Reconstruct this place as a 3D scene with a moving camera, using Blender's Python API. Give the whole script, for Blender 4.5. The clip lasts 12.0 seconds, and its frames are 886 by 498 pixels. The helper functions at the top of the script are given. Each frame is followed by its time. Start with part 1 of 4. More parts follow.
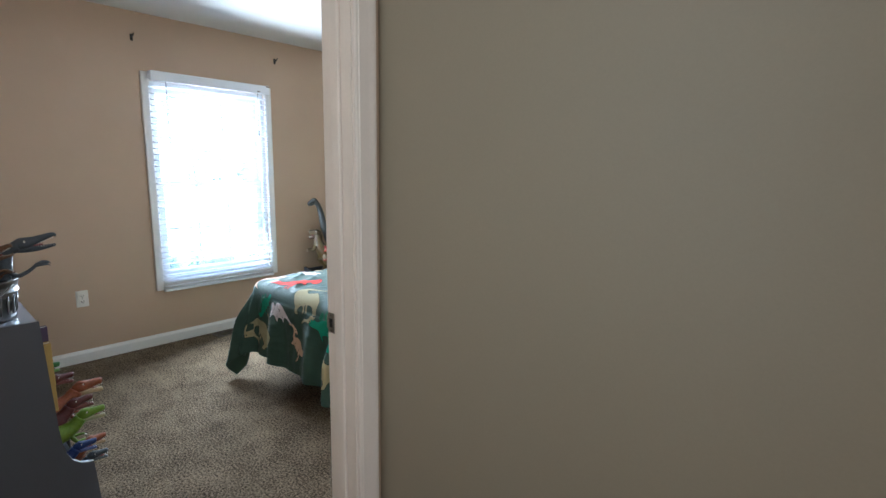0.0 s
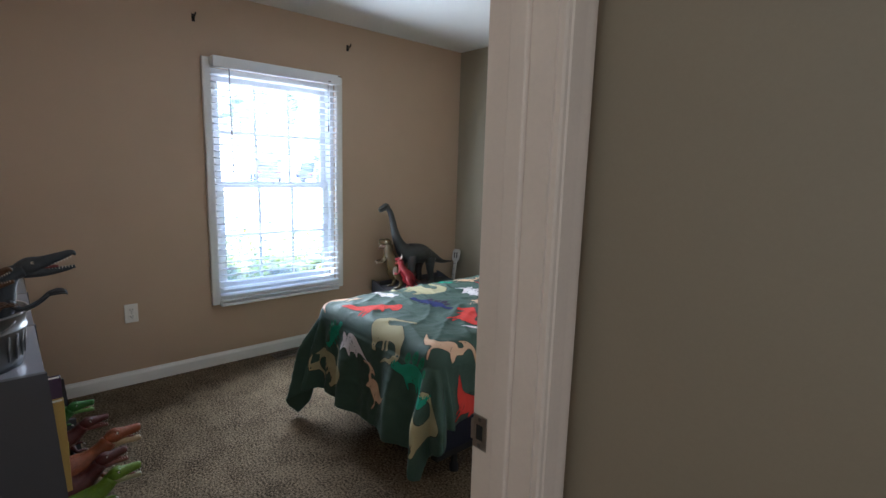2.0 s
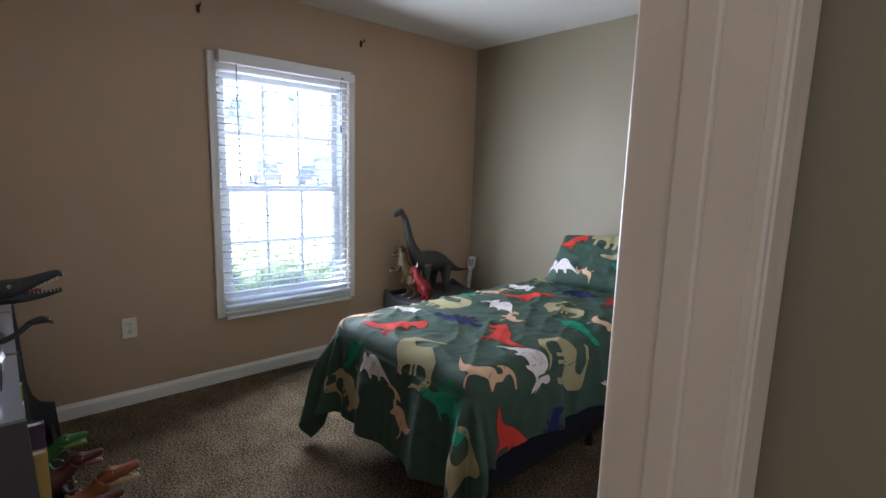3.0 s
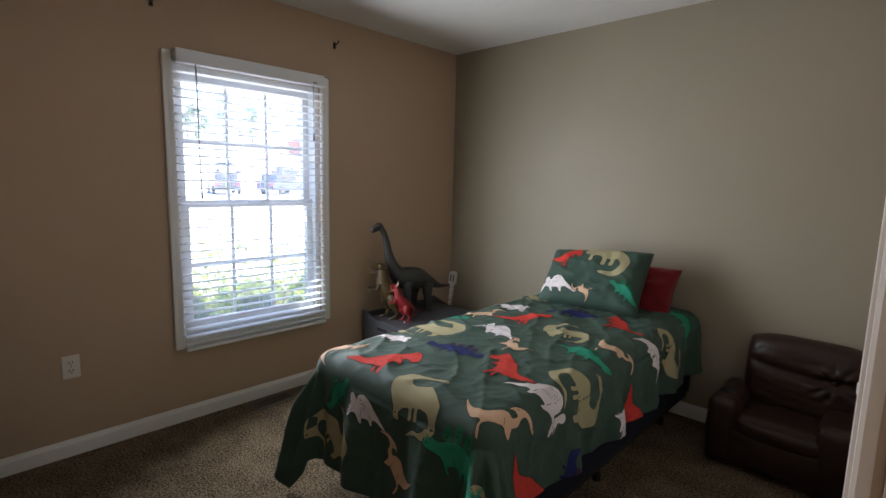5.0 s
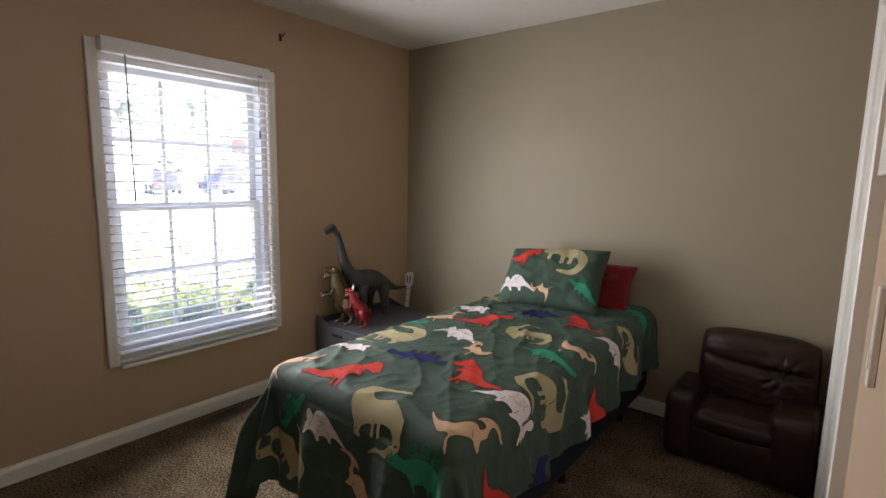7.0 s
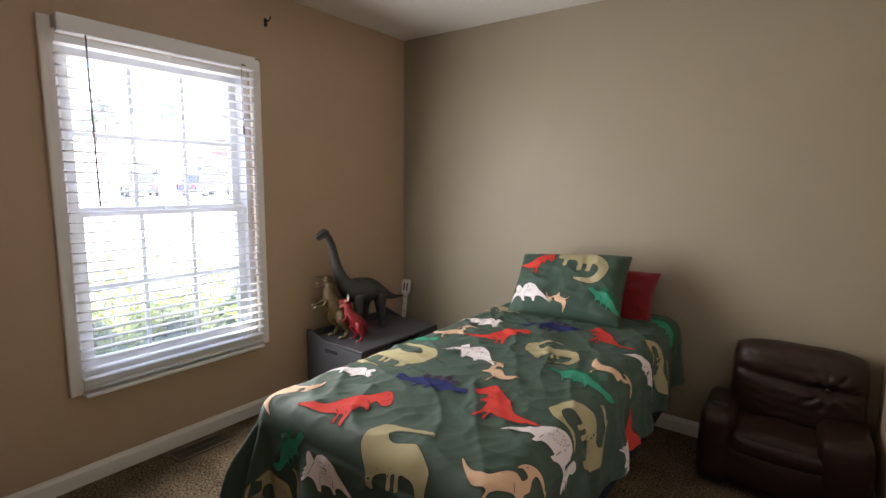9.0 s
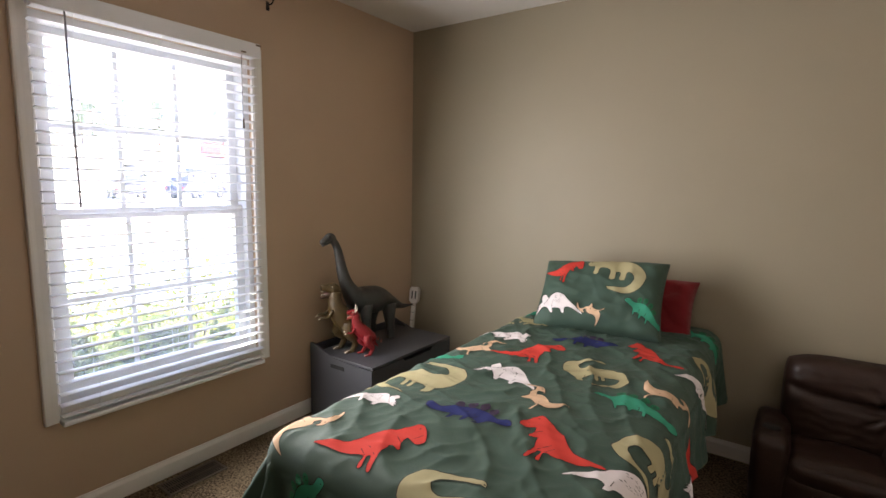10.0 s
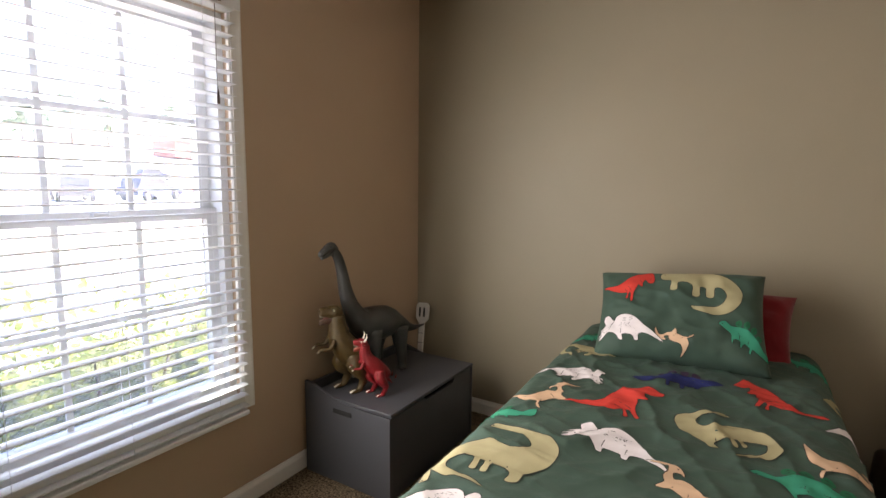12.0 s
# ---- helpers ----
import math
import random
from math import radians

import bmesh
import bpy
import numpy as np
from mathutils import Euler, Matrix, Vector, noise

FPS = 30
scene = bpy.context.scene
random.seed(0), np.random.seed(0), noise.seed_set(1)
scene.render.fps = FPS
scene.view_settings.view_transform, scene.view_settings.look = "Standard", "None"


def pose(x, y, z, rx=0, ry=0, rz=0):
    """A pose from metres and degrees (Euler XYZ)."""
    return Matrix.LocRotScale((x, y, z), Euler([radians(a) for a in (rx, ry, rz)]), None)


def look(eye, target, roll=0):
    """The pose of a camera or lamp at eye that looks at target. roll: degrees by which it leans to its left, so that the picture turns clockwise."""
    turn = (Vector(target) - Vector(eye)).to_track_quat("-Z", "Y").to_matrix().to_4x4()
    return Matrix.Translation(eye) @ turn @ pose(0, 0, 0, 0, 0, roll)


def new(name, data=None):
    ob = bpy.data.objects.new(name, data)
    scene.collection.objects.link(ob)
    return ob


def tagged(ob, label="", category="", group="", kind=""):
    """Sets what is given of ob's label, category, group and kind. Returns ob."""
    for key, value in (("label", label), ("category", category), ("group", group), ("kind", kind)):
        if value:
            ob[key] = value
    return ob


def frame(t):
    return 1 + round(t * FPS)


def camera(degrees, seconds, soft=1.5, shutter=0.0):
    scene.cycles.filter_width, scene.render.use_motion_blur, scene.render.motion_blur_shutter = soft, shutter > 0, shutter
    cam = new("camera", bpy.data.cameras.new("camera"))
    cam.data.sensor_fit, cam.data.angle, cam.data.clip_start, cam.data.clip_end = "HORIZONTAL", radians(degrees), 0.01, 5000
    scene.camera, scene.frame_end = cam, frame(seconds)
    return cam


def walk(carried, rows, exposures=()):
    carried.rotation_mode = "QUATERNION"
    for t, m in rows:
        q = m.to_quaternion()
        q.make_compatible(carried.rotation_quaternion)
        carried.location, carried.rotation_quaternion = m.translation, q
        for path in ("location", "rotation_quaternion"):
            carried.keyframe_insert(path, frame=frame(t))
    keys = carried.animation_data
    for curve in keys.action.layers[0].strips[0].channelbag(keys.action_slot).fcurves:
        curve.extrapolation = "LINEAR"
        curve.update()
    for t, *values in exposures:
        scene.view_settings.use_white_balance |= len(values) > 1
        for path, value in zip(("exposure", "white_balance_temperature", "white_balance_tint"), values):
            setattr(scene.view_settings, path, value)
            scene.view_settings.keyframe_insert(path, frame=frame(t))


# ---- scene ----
cam = camera(83.8, 12.0)
PATH = [
    (0, (0.092, -0.06, 1.395), (-1.234, 1.401, 1.069), 0.9),
    (0.5, (-0.099, 0.026, 1.392), (-1.496, 1.419, 1.064), 1.4),
    (1, (-0.262, 0.094, 1.372), (-1.706, 1.441, 1.052), 1.4),
    (1.5, (-0.412, 0.141, 1.366), (-1.874, 1.469, 1.052), 1.5),
    (2, (-0.547, 0.179, 1.377), (-2.016, 1.5, 1.061), 1.6),
    (2.5, (-0.682, 0.211, 1.38), (-2.153, 1.529, 1.067), 1.6),
    (3, (-0.815, 0.226, 1.378), (-2.282, 1.55, 1.072), 1.7),
    (5, (-1.092, 0.302, 1.398), (-2.464, 1.733, 1.127), 1.4),
    (5.5, (-1.118, 0.32, 1.402), (-2.446, 1.791, 1.132), 1.4),
    (6, (-1.129, 0.327, 1.408), (-2.417, 1.832, 1.135), 1.2),
    (6.5, (-1.146, 0.334, 1.409), (-2.399, 1.869, 1.133), 1.1),
    (8.5, (-1.354, 0.446, 1.398), (-2.538, 2.036, 1.126), 0.8),
    (9, (-1.446, 0.491, 1.398), (-2.619, 2.089, 1.127), 0.8),
    (9.5, (-1.57, 0.541, 1.389), (-2.73, 2.149, 1.125), 1.1),
    (10, (-1.71, 0.601, 1.379), (-2.854, 2.222, 1.122), 1.0),
    (10.5, (-1.854, 0.658, 1.389), (-2.975, 2.293, 1.123), 1.0),
    (11, (-1.988, 0.727, 1.375), (-3.087, 2.377, 1.114), 0.9),
    (11.5, (-2.139, 0.81, 1.358), (-3.203, 2.484, 1.104), 1.0),
    (12, (-2.285, 0.896, 1.354), (-3.308, 2.595, 1.099), 0.7),
]
EXPOSURES = [(0, 4.22, 5050, 9), (0.5, 3.86, 5100, 10), (1.5, 3.47, 5200, 12), (2.5, 3.25, 5400, 15), (5, 2.75, 5950, 17), (6.5, 2.82, 6450, 21), (8.5, 3.08, 6600, 21), (10, 3.2, 6700, 22), (12, 3.0, 6950, 22)]
walk(cam, [(t, look(eye, target, roll)) for t, eye, target, roll in PATH], EXPOSURES)

# ---- light ----
world = bpy.data.worlds.new("sky")
world.use_nodes = True
scene.world = world
sky = world.node_tree.nodes.new("ShaderNodeTexSky")
sky.sky_type, sky.sun_disc = "NISHITA", False
sky.sun_elevation, sky.sun_rotation = radians(52), radians(20)
world.node_tree.links.new(sky.outputs[0], world.node_tree.nodes["Background"].inputs[0])
world.node_tree.nodes["Background"].inputs[1].default_value = 0.15


def lamp(name, kind, power, m, colour=(1, 1, 1), size=None):
    data = bpy.data.lights.new(name, kind)
    data.energy, data.color = power, colour
    if size:
        data.shape, data.size, data.size_y = "RECTANGLE", size[0], size[1]
    ob = new(name, data)
    ob.matrix_world = m
    return ob


sun = lamp("sun", "SUN", 5.0, look((0.3, 0.6, 0.9), (0, 0, 0)), (1, 0.96, 0.9))
sun.data.angle = radians(0.5)
# daylight in the bedroom window's opening, behind and in front of the blind
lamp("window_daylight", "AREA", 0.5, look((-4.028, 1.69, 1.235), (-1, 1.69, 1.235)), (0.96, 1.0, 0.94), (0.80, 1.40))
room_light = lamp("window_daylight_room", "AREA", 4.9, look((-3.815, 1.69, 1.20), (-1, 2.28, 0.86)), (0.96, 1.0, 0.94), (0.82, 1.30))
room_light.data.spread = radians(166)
# unseen fill lamp added opposite the long hall wall to brighten it
lamp("hall_fill", "AREA", 0.36, look((-0.48, -0.34, 1.5), (-0.6, 1.2, 1.4)), (1.0, 1.0, 0.82), (0.8, 1.7))
# second unseen fill, added before the closed hall end to brighten the door casing
lamp("hall_end_fill", "AREA", 1.3, look((3.0, 0.2, 1.5), (-1, 0.3, 1.4)), (1.0, 0.96, 0.84), (0.8, 1.9))


# ---- materials ----
def mat(name, colour, rough=0.6, vary=0.1, scale=8.0, fine=120.0, bump=0.1, metal=0.0, spec=0.5, second=None, coat=0.0, sheen=0.0, dist=0.002):
    """Two scales of variation in colour, fine relief."""
    m = bpy.data.materials.new(name)
    m.use_nodes = True
    nt = m.node_tree
    b = nt.nodes["Principled BSDF"]
    b.inputs["Roughness"].default_value = rough
    b.inputs["Metallic"].default_value = metal
    b.inputs["Specular IOR Level"].default_value = spec
    b.inputs["Coat Weight"].default_value = coat
    b.inputs["Sheen Weight"].default_value = sheen
    co = nt.nodes.new("ShaderNodeTexCoord")
    big, small = nt.nodes.new("ShaderNodeTexNoise"), nt.nodes.new("ShaderNodeTexNoise")
    big.inputs["Scale"].default_value, small.inputs["Scale"].default_value = scale, fine
    big.inputs["Detail"].default_value, small.inputs["Detail"].default_value = 5, 3
    mix = nt.nodes.new("ShaderNodeMix")
    mix.data_type = "RGBA"
    dark = second or [c * (1 - vary * 2) for c in colour]
    light = colour if second else [min(1, c * (1 + vary)) for c in colour]
    mix.inputs["A"].default_value, mix.inputs["B"].default_value = (*dark, 1), (*light, 1)
    add = nt.nodes.new("ShaderNodeMath")
    add.operation = "ADD"
    half = nt.nodes.new("ShaderNodeMath")
    half.operation, half.inputs[1].default_value = "MULTIPLY_ADD", 0.5
    half.inputs[2].default_value = -0.25
    bp = nt.nodes.new("ShaderNodeBump")
    bp.inputs["Strength"].default_value, bp.inputs["Distance"].default_value = bump, dist
    for n in (big, small):
        nt.links.new(co.outputs["Object"], n.inputs["Vector"])
    nt.links.new(small.outputs["Fac"], half.inputs[0])
    nt.links.new(big.outputs["Fac"], add.inputs[0])
    nt.links.new(half.outputs[0], add.inputs[1])
    nt.links.new(add.outputs[0], mix.inputs["Factor"])
    nt.links.new(mix.outputs["Result"], b.inputs["Base Color"])
    nt.links.new(small.outputs["Fac"], bp.inputs["Height"])
    nt.links.new(bp.outputs["Normal"], b.inputs["Normal"])
    return m


# one taupe paint: bed wall and hall shade put into two darker copies
PAINT_SHADED = mat("taupe_paint_green_shade", (0.315, 0.271, 0.194), 0.55, 0.04, 2.5, 260, 0.12, dist=0.001)
PAINT_HALL_SHADED = mat("taupe_paint_hall_shade", (0.315, 0.263, 0.191), 0.5, 0.05, 1.6, 200, 0.15, dist=0.001)
# lightened and reddened to make up for the window wall's missing bounce light
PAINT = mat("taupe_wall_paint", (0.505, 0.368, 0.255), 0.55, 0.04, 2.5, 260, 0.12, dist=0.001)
CEIL = mat("ceiling_paint", (0.78, 0.76, 0.73), 0.8, 0.03, 4, 220, 0.25)
TRIM = mat("white_trim_paint", (0.80, 0.78, 0.74), 0.35, 0.03, 6, 90, 0.05)
JAMB = mat("old_white_door_paint", (0.82, 0.71, 0.62), 0.38, 0.05, 9, 140, 0.08)
VINYL = mat("white_vinyl", (0.82, 0.83, 0.84), 0.3, 0.02, 6, 80, 0.03)
SLAT = mat("white_blind_slat", (0.90, 0.91, 0.93), 0.4, 0.02, 14, 100, 0.03)
slat_nodes = SLAT.node_tree
thin = slat_nodes.nodes.new("ShaderNodeBsdfTranslucent")
thin.inputs[0].default_value = (0.86, 0.87, 0.9, 1)
through_light = slat_nodes.nodes.new("ShaderNodeMixShader")
through_light.inputs[0].default_value = 0.10
slat_nodes.links.new(slat_nodes.nodes["Principled BSDF"].outputs[0], through_light.inputs[1])
slat_nodes.links.new(thin.outputs[0], through_light.inputs[2])
slat_nodes.links.new(through_light.outputs[0], slat_nodes.nodes["Material Output"].inputs[0])
CARPET = mat("brown_carpet", (0.32, 0.24, 0.155), 0.95, 0.3, 6, 98, 1.0, spec=0.1, second=(0.042, 0.029, 0.018), dist=0.02)
for n in CARPET.node_tree.nodes:
    if n.bl_idname == "ShaderNodeTexNoise" and n.inputs["Scale"].default_value > 50:
        n.inputs["Detail"].default_value, n.inputs["Roughness"].default_value = 4, 0.62
    if n.bl_idname == "ShaderNodeMath" and n.operation == "MULTIPLY_ADD":
        n.inputs[1].default_value, n.inputs[2].default_value = 3.8, -1.93
CLOTH = mat("green_cotton", (0.046, 0.086, 0.065), 0.66, 0.12, 10, 700, 0.3, spec=0.3, sheen=0.04)
RED = mat("red_print", (0.62, 0.055, 0.04), 0.85, 0.06, 20, 700, 0.25, spec=0.2)
KHAKI = mat("khaki_print", (0.40, 0.355, 0.205), 0.85, 0.06, 20, 700, 0.25, spec=0.2)
WHITE = mat("white_print", (0.76, 0.70, 0.71), 0.85, 0.05, 20, 700, 0.25, spec=0.2)
NAVY = mat("navy_print", (0.022, 0.03, 0.13), 0.85, 0.06, 20, 700, 0.25, spec=0.2)
TEAL = mat("jade_print", (0.035, 0.30, 0.19), 0.85, 0.06, 20, 700, 0.25, spec=0.2)
PEACH = mat("peach_print", (0.66, 0.44, 0.29), 0.85, 0.06, 20, 700, 0.25, spec=0.2)
INK = mat("dark_print_line", (0.035, 0.03, 0.03), 0.9, 0.1, 20, 700, 0.2, spec=0.2)
REDCLOTH = mat("red_pillowcase", (0.19, 0.007, 0.011), 0.8, 0.15, 12, 600, 0.4, spec=0.2, sheen=0.3)
BOXSPRING = mat("navy_bed_skirt", (0.018, 0.020, 0.034), 0.9, 0.15, 12, 500, 0.3, spec=0.2)
LEATHER = mat("brown_leather", (0.032, 0.016, 0.012), 0.42, 0.18, 14, 190, 0.35, spec=0.34)
GREY = mat("grey_painted_board", (0.062, 0.063, 0.072), 0.45, 0.05, 5, 140, 0.08)
# glossy top; the window's bluish reflection is put into this paler base colour
GREYTOP = mat("grey_top_painted_reflection", (0.30, 0.31, 0.36), 0.2, 0.05, 5, 140, 0.05)
BLACK = mat("black_gap", (0.01, 0.01, 0.01), 0.8, 0.1)
METAL = mat("galvanised_metal", (0.24, 0.235, 0.24), 0.36, 0.08, 12, 60, 0.1, metal=1.0)
BRASS = mat("worn_nickel", (0.42, 0.38, 0.33), 0.35, 0.1, 30, 90, 0.1, metal=1.0)
VENT = mat("brown_vent_metal", (0.13, 0.10, 0.075), 0.5, 0.1, 20, 90, 0.1, metal=0.3)
SOCKET = mat("outlet_plastic", (0.80, 0.77, 0.72), 0.35, 0.02, 20, 60, 0.02)
glass = bpy.data.materials.new("window_glass")
glass.use_nodes = True
gb = glass.node_tree.nodes["Principled BSDF"]
# pale veil mixed into the panes, imitating the glare and bloom of the window
glare_haze = glass.node_tree.nodes.new("ShaderNodeBsdfTranslucent")
glare_haze.inputs[0].default_value = (0.9, 0.9, 0.9, 1)
veil = glass.node_tree.nodes.new("ShaderNodeMixShader")
veil.inputs[0].default_value = 0.09
glass.node_tree.links.new(gb.outputs[0], veil.inputs[1])
glass.node_tree.links.new(glare_haze.outputs[0], veil.inputs[2])
glass.node_tree.links.new(veil.outputs[0], glass.node_tree.nodes["Material Output"].inputs[0])
gb.inputs["Transmission Weight"].default_value, gb.inputs["Roughness"].default_value, gb.inputs["IOR"].default_value = 1, 0, 1.05


# ---- mesh helpers ----
def box(bm, x0, x1, y0, y1, z0, z1, bevel=0.0, seg=1):
    r = bmesh.ops.create_cube(bm, size=1, matrix=Matrix.Translation(((x0 + x1) / 2, (y0 + y1) / 2, (z0 + z1) / 2)) @ Matrix.Diagonal((x1 - x0, y1 - y0, z1 - z0, 1)))
    if bevel:
        es = list({e for v in r["verts"] for e in v.link_edges})
        bmesh.ops.bevel(bm, geom=es, offset=bevel, segments=seg, affect="EDGES", profile=0.5)
    return bm


def boxes(*specs, bevel=0.0, seg=1):
    bm = bmesh.new()
    for s in specs:
        box(bm, *s, bevel=bevel, seg=seg)
    return bm


def obj(name, bm, material, smooth=False):
    me = bpy.data.meshes.new(name)
    bmesh.ops.recalc_face_normals(bm, faces=bm.faces)
    bm.to_mesh(me)
    bm.free()
    for m in material if isinstance(material, (list, tuple)) else [material]:
        me.materials.append(m)
    if smooth:
        me.polygons.foreach_set("use_smooth", [True] * len(me.polygons))
    return new(name, me)


def part(name, bm, material, parent, label="", smooth=False):
    ob = obj(name, bm, material, smooth)
    ob.parent = parent
    if label:
        ob["label"] = label
    return ob


def thing(name, label, category, x=0, y=0, z=0, group="", kind=""):
    ob = new(name)
    ob.empty_display_size = 0.05
    ob.location = (x, y, z)
    return tagged(ob, label, category, group, kind)


def setting(name, bm, material, label, category, smooth=False):
    return tagged(obj(name, bm, material, smooth), label, category, kind="structure")


def smoothed(points, n, closed=False):
    """Catmull-Rom through points, n steps a span."""
    pts = [Vector(p) for p in points]
    k, out = len(pts), []
    for i in range(k if closed else k - 1):
        if closed:
            a, b, c, d = (pts[(i + j) % k] for j in (-1, 0, 1, 2))
        else:
            a, b, c, d = pts[max(i - 1, 0)], pts[i], pts[i + 1], pts[min(i + 2, k - 1)]
        for s in range(n):
            t = s / n
            out.append(0.5 * ((2 * b) + (c - a) * t + (2 * a - 5 * b + 4 * c - d) * t * t + (3 * b - a - 3 * c + d) * t ** 3))
    if not closed:
        out.append(pts[-1])
    return out


def tube(bm, rows, sides=10, steps=4, index=0, squash=1.0):
    """A tapered limb through rows of (x, y, z, radius), rounded at the ends."""
    path = smoothed([Vector(r) for r in [(*q, 0) if len(q) == 3 else q for q in rows]], steps)
    rings, side = [], None
    for i, p in enumerate(path):
        c = Vector(p[:3])
        a, b = path[max(i - 1, 0)], path[min(i + 1, len(path) - 1)]
        d = (Vector(b[:3]) - Vector(a[:3])).normalized()
        if side is None:
            side = d.orthogonal().normalized() if abs(d.z) > 0.9 else d.cross(Vector((0, 0, 1))).normalized()
        side = (side - d * side.dot(d)).normalized()
        up = side.cross(d)
        r = max(p[3], 0.0008)
        rings.append([bm.verts.new(c + side * math.cos(t) * r * squash + up * math.sin(t) * r) for t in (2 * math.pi * k / sides for k in range(sides))])
    new_faces = []
    for q, w in zip(rings, rings[1:]):
        for k in range(sides):
            new_faces.append(bm.faces.new((q[k], q[(k + 1) % sides], w[(k + 1) % sides], w[k])))
    new_faces += [bm.faces.new(rings[0]), bm.faces.new(rings[-1])]
    for f in new_faces:
        f.material_index, f.smooth = index, True
    return bm


def ball(bm, c, r, index=0, sx=1, sy=1, sz=1, turn=None, seg=10):
    m = Matrix.Translation(c) @ (turn or Matrix()) @ Matrix.Diagonal((r * sx, r * sy, r * sz, 1))
    made = bmesh.ops.create_uvsphere(bm, u_segments=seg, v_segments=max(6, seg * 2 // 3), radius=1, matrix=m)
    for f in {f for v in made["verts"] for f in v.link_faces}:
        f.material_index, f.smooth = index, True


def prism(bm, outline, axis, a, b, index=0):
    """Extrude a 2D outline between a and b along the axis."""
    def at(p, d):
        return {"x": (d, p[0], p[1]), "y": (p[0], d, p[1]), "z": (p[0], p[1], d)}[axis]
    lo, hi = [bm.verts.new(at(p, a)) for p in outline], [bm.verts.new(at(p, b)) for p in outline]
    fs = [bm.faces.new(lo), bm.faces.new(hi)]
    n = len(outline)
    fs += [bm.faces.new((lo[i], lo[(i + 1) % n], hi[(i + 1) % n], hi[i])) for i in range(n)]
    for f in fs:
        f.material_index = index
    return bm


# ---- the rooms ----
XW, XD, XB, XH, YN, YS, ZC = -4.0, -1.095, -1.095, -0.965, 3.44, -0.16, 2.44
WY0, WY1, WZ0, WZ1 = 1.246, 2.134, 0.485, 1.985
DY0, DY1, DZ = -0.02, 0.746, 2.03

setting("floor", boxes((-4.15, 3.2, -0.6, 3.6, -0.1, 0)), CARPET, "brown speckled cut-pile carpet across bedroom and hall", "floor")
setting("ceiling", boxes((-4.15, 3.2, -0.6, 3.6, ZC, ZC + 0.12)), CEIL, "flat white painted ceiling", "ceiling")
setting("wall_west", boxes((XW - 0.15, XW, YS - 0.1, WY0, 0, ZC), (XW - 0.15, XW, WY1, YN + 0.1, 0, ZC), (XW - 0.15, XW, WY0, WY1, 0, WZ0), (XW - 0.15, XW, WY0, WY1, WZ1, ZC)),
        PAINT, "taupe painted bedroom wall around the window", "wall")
setting("wall_north", boxes((XW, XH, YN, YN + 0.12, 0, ZC)), PAINT_SHADED, "taupe bedroom wall behind the bed, shade and green daylight painted in", "wall")
setting("wall_south", boxes((XW, XD, YS - 0.1, YS, 0, ZC)), PAINT, "taupe painted bedroom wall behind the shelf", "wall")
setting("wall_east", boxes((XD, XH, DY1 + 0.02, YN, 0, ZC), (XD, XH, -0.5, DY0 - 0.02, 0, ZC), (XD, XH, DY0 - 0.02, DY1 + 0.02, DZ + 0.02, ZC)),
        PAINT, "taupe painted wall between hall and bedroom", "wall")
setting("wall_hall_north", boxes((XH, 3.1, 0.838, 0.958, 0, ZC)), PAINT_HALL_SHADED, "taupe hall wall beside the bedroom door, shade painted in", "wall")
setting("wall_hall_south", boxes((XH, 3.1, -0.5, -0.38, 0, ZC)), PAINT, "taupe painted hall wall facing the other", "wall")
setting("wall_hall_end", boxes((3.1, 3.2, -0.5, 0.96, 0, ZC)), PAINT, "plain wall that closes the hall", "wall")


def base_profile(bm, a, b, wall, out, along):
    """A moulded baseboard from a to b, 0.085 high."""
    shape = [(0, 0), (0.013, 0), (0.013, 0.062), (0.010, 0.070), (0.006, 0.078), (0.005, 0.085), (0, 0.085)]
    if along == "y":
        prism(bm, [(wall + out * d, z) for d, z in shape], "y", a, b)
    else:
        prism(bm, [(wall + out * d, z) for d, z in shape], "x", a, b)
    return bm


base = thing("baseboard", "white painted wooden baseboards with a rounded top edge", "baseboard", kind="structure")
part("board", base_profile(bmesh.new(), YS, YN, XW, 1, "y"), TRIM, base)
part("board", base_profile(bmesh.new(), XW + 0.013, XD - 0.013, YN, -1, "x"), TRIM, base)
part("board", base_profile(bmesh.new(), XW + 0.013, XD - 0.013, YS, 1, "x"), TRIM, base)
part("board", base_profile(bmesh.new(), 2.765, YN - 0.013, XB, -1, "y"), TRIM, base)
part("board", base_profile(bmesh.new(), DY1 + 0.08, 1.74, XD, -1, "y"), TRIM, base)
part("board", base_profile(bmesh.new(), XH + 0.02, 3.1, 0.838, -1, "x"), TRIM, base)


def casing(bm, wall, out, y0, y1, z1, width=0.058, thick=0.017, z0=0.0):
    """Stepped door casing round an opening (y0, y1, z1) on a wall of constant x."""
    shape = [(0, 0.5), (0.05, 0.68), (0.14, 0.72), (0.17, 0.86), (0.60, 0.92), (0.82, 1.0), (0.94, 0.98), (1.0, 0.85)]
    for side, edge in ((-1, y0), (1, y1)):
        pts = [(wall, edge)] + [(wall + out * thick * d, edge + side * width * w) for w, d in shape] + [(wall, edge + side * width)]
        prism(bm, pts, "z", z0, z1 + width)
    pts = [(wall, z1)] + [(wall + out * thick * d, z1 + width * w) for w, d in shape] + [(wall, z1 + width)]
    prism(bm, pts, "y", y0 - 0.002, y1 + 0.002)
    return bm


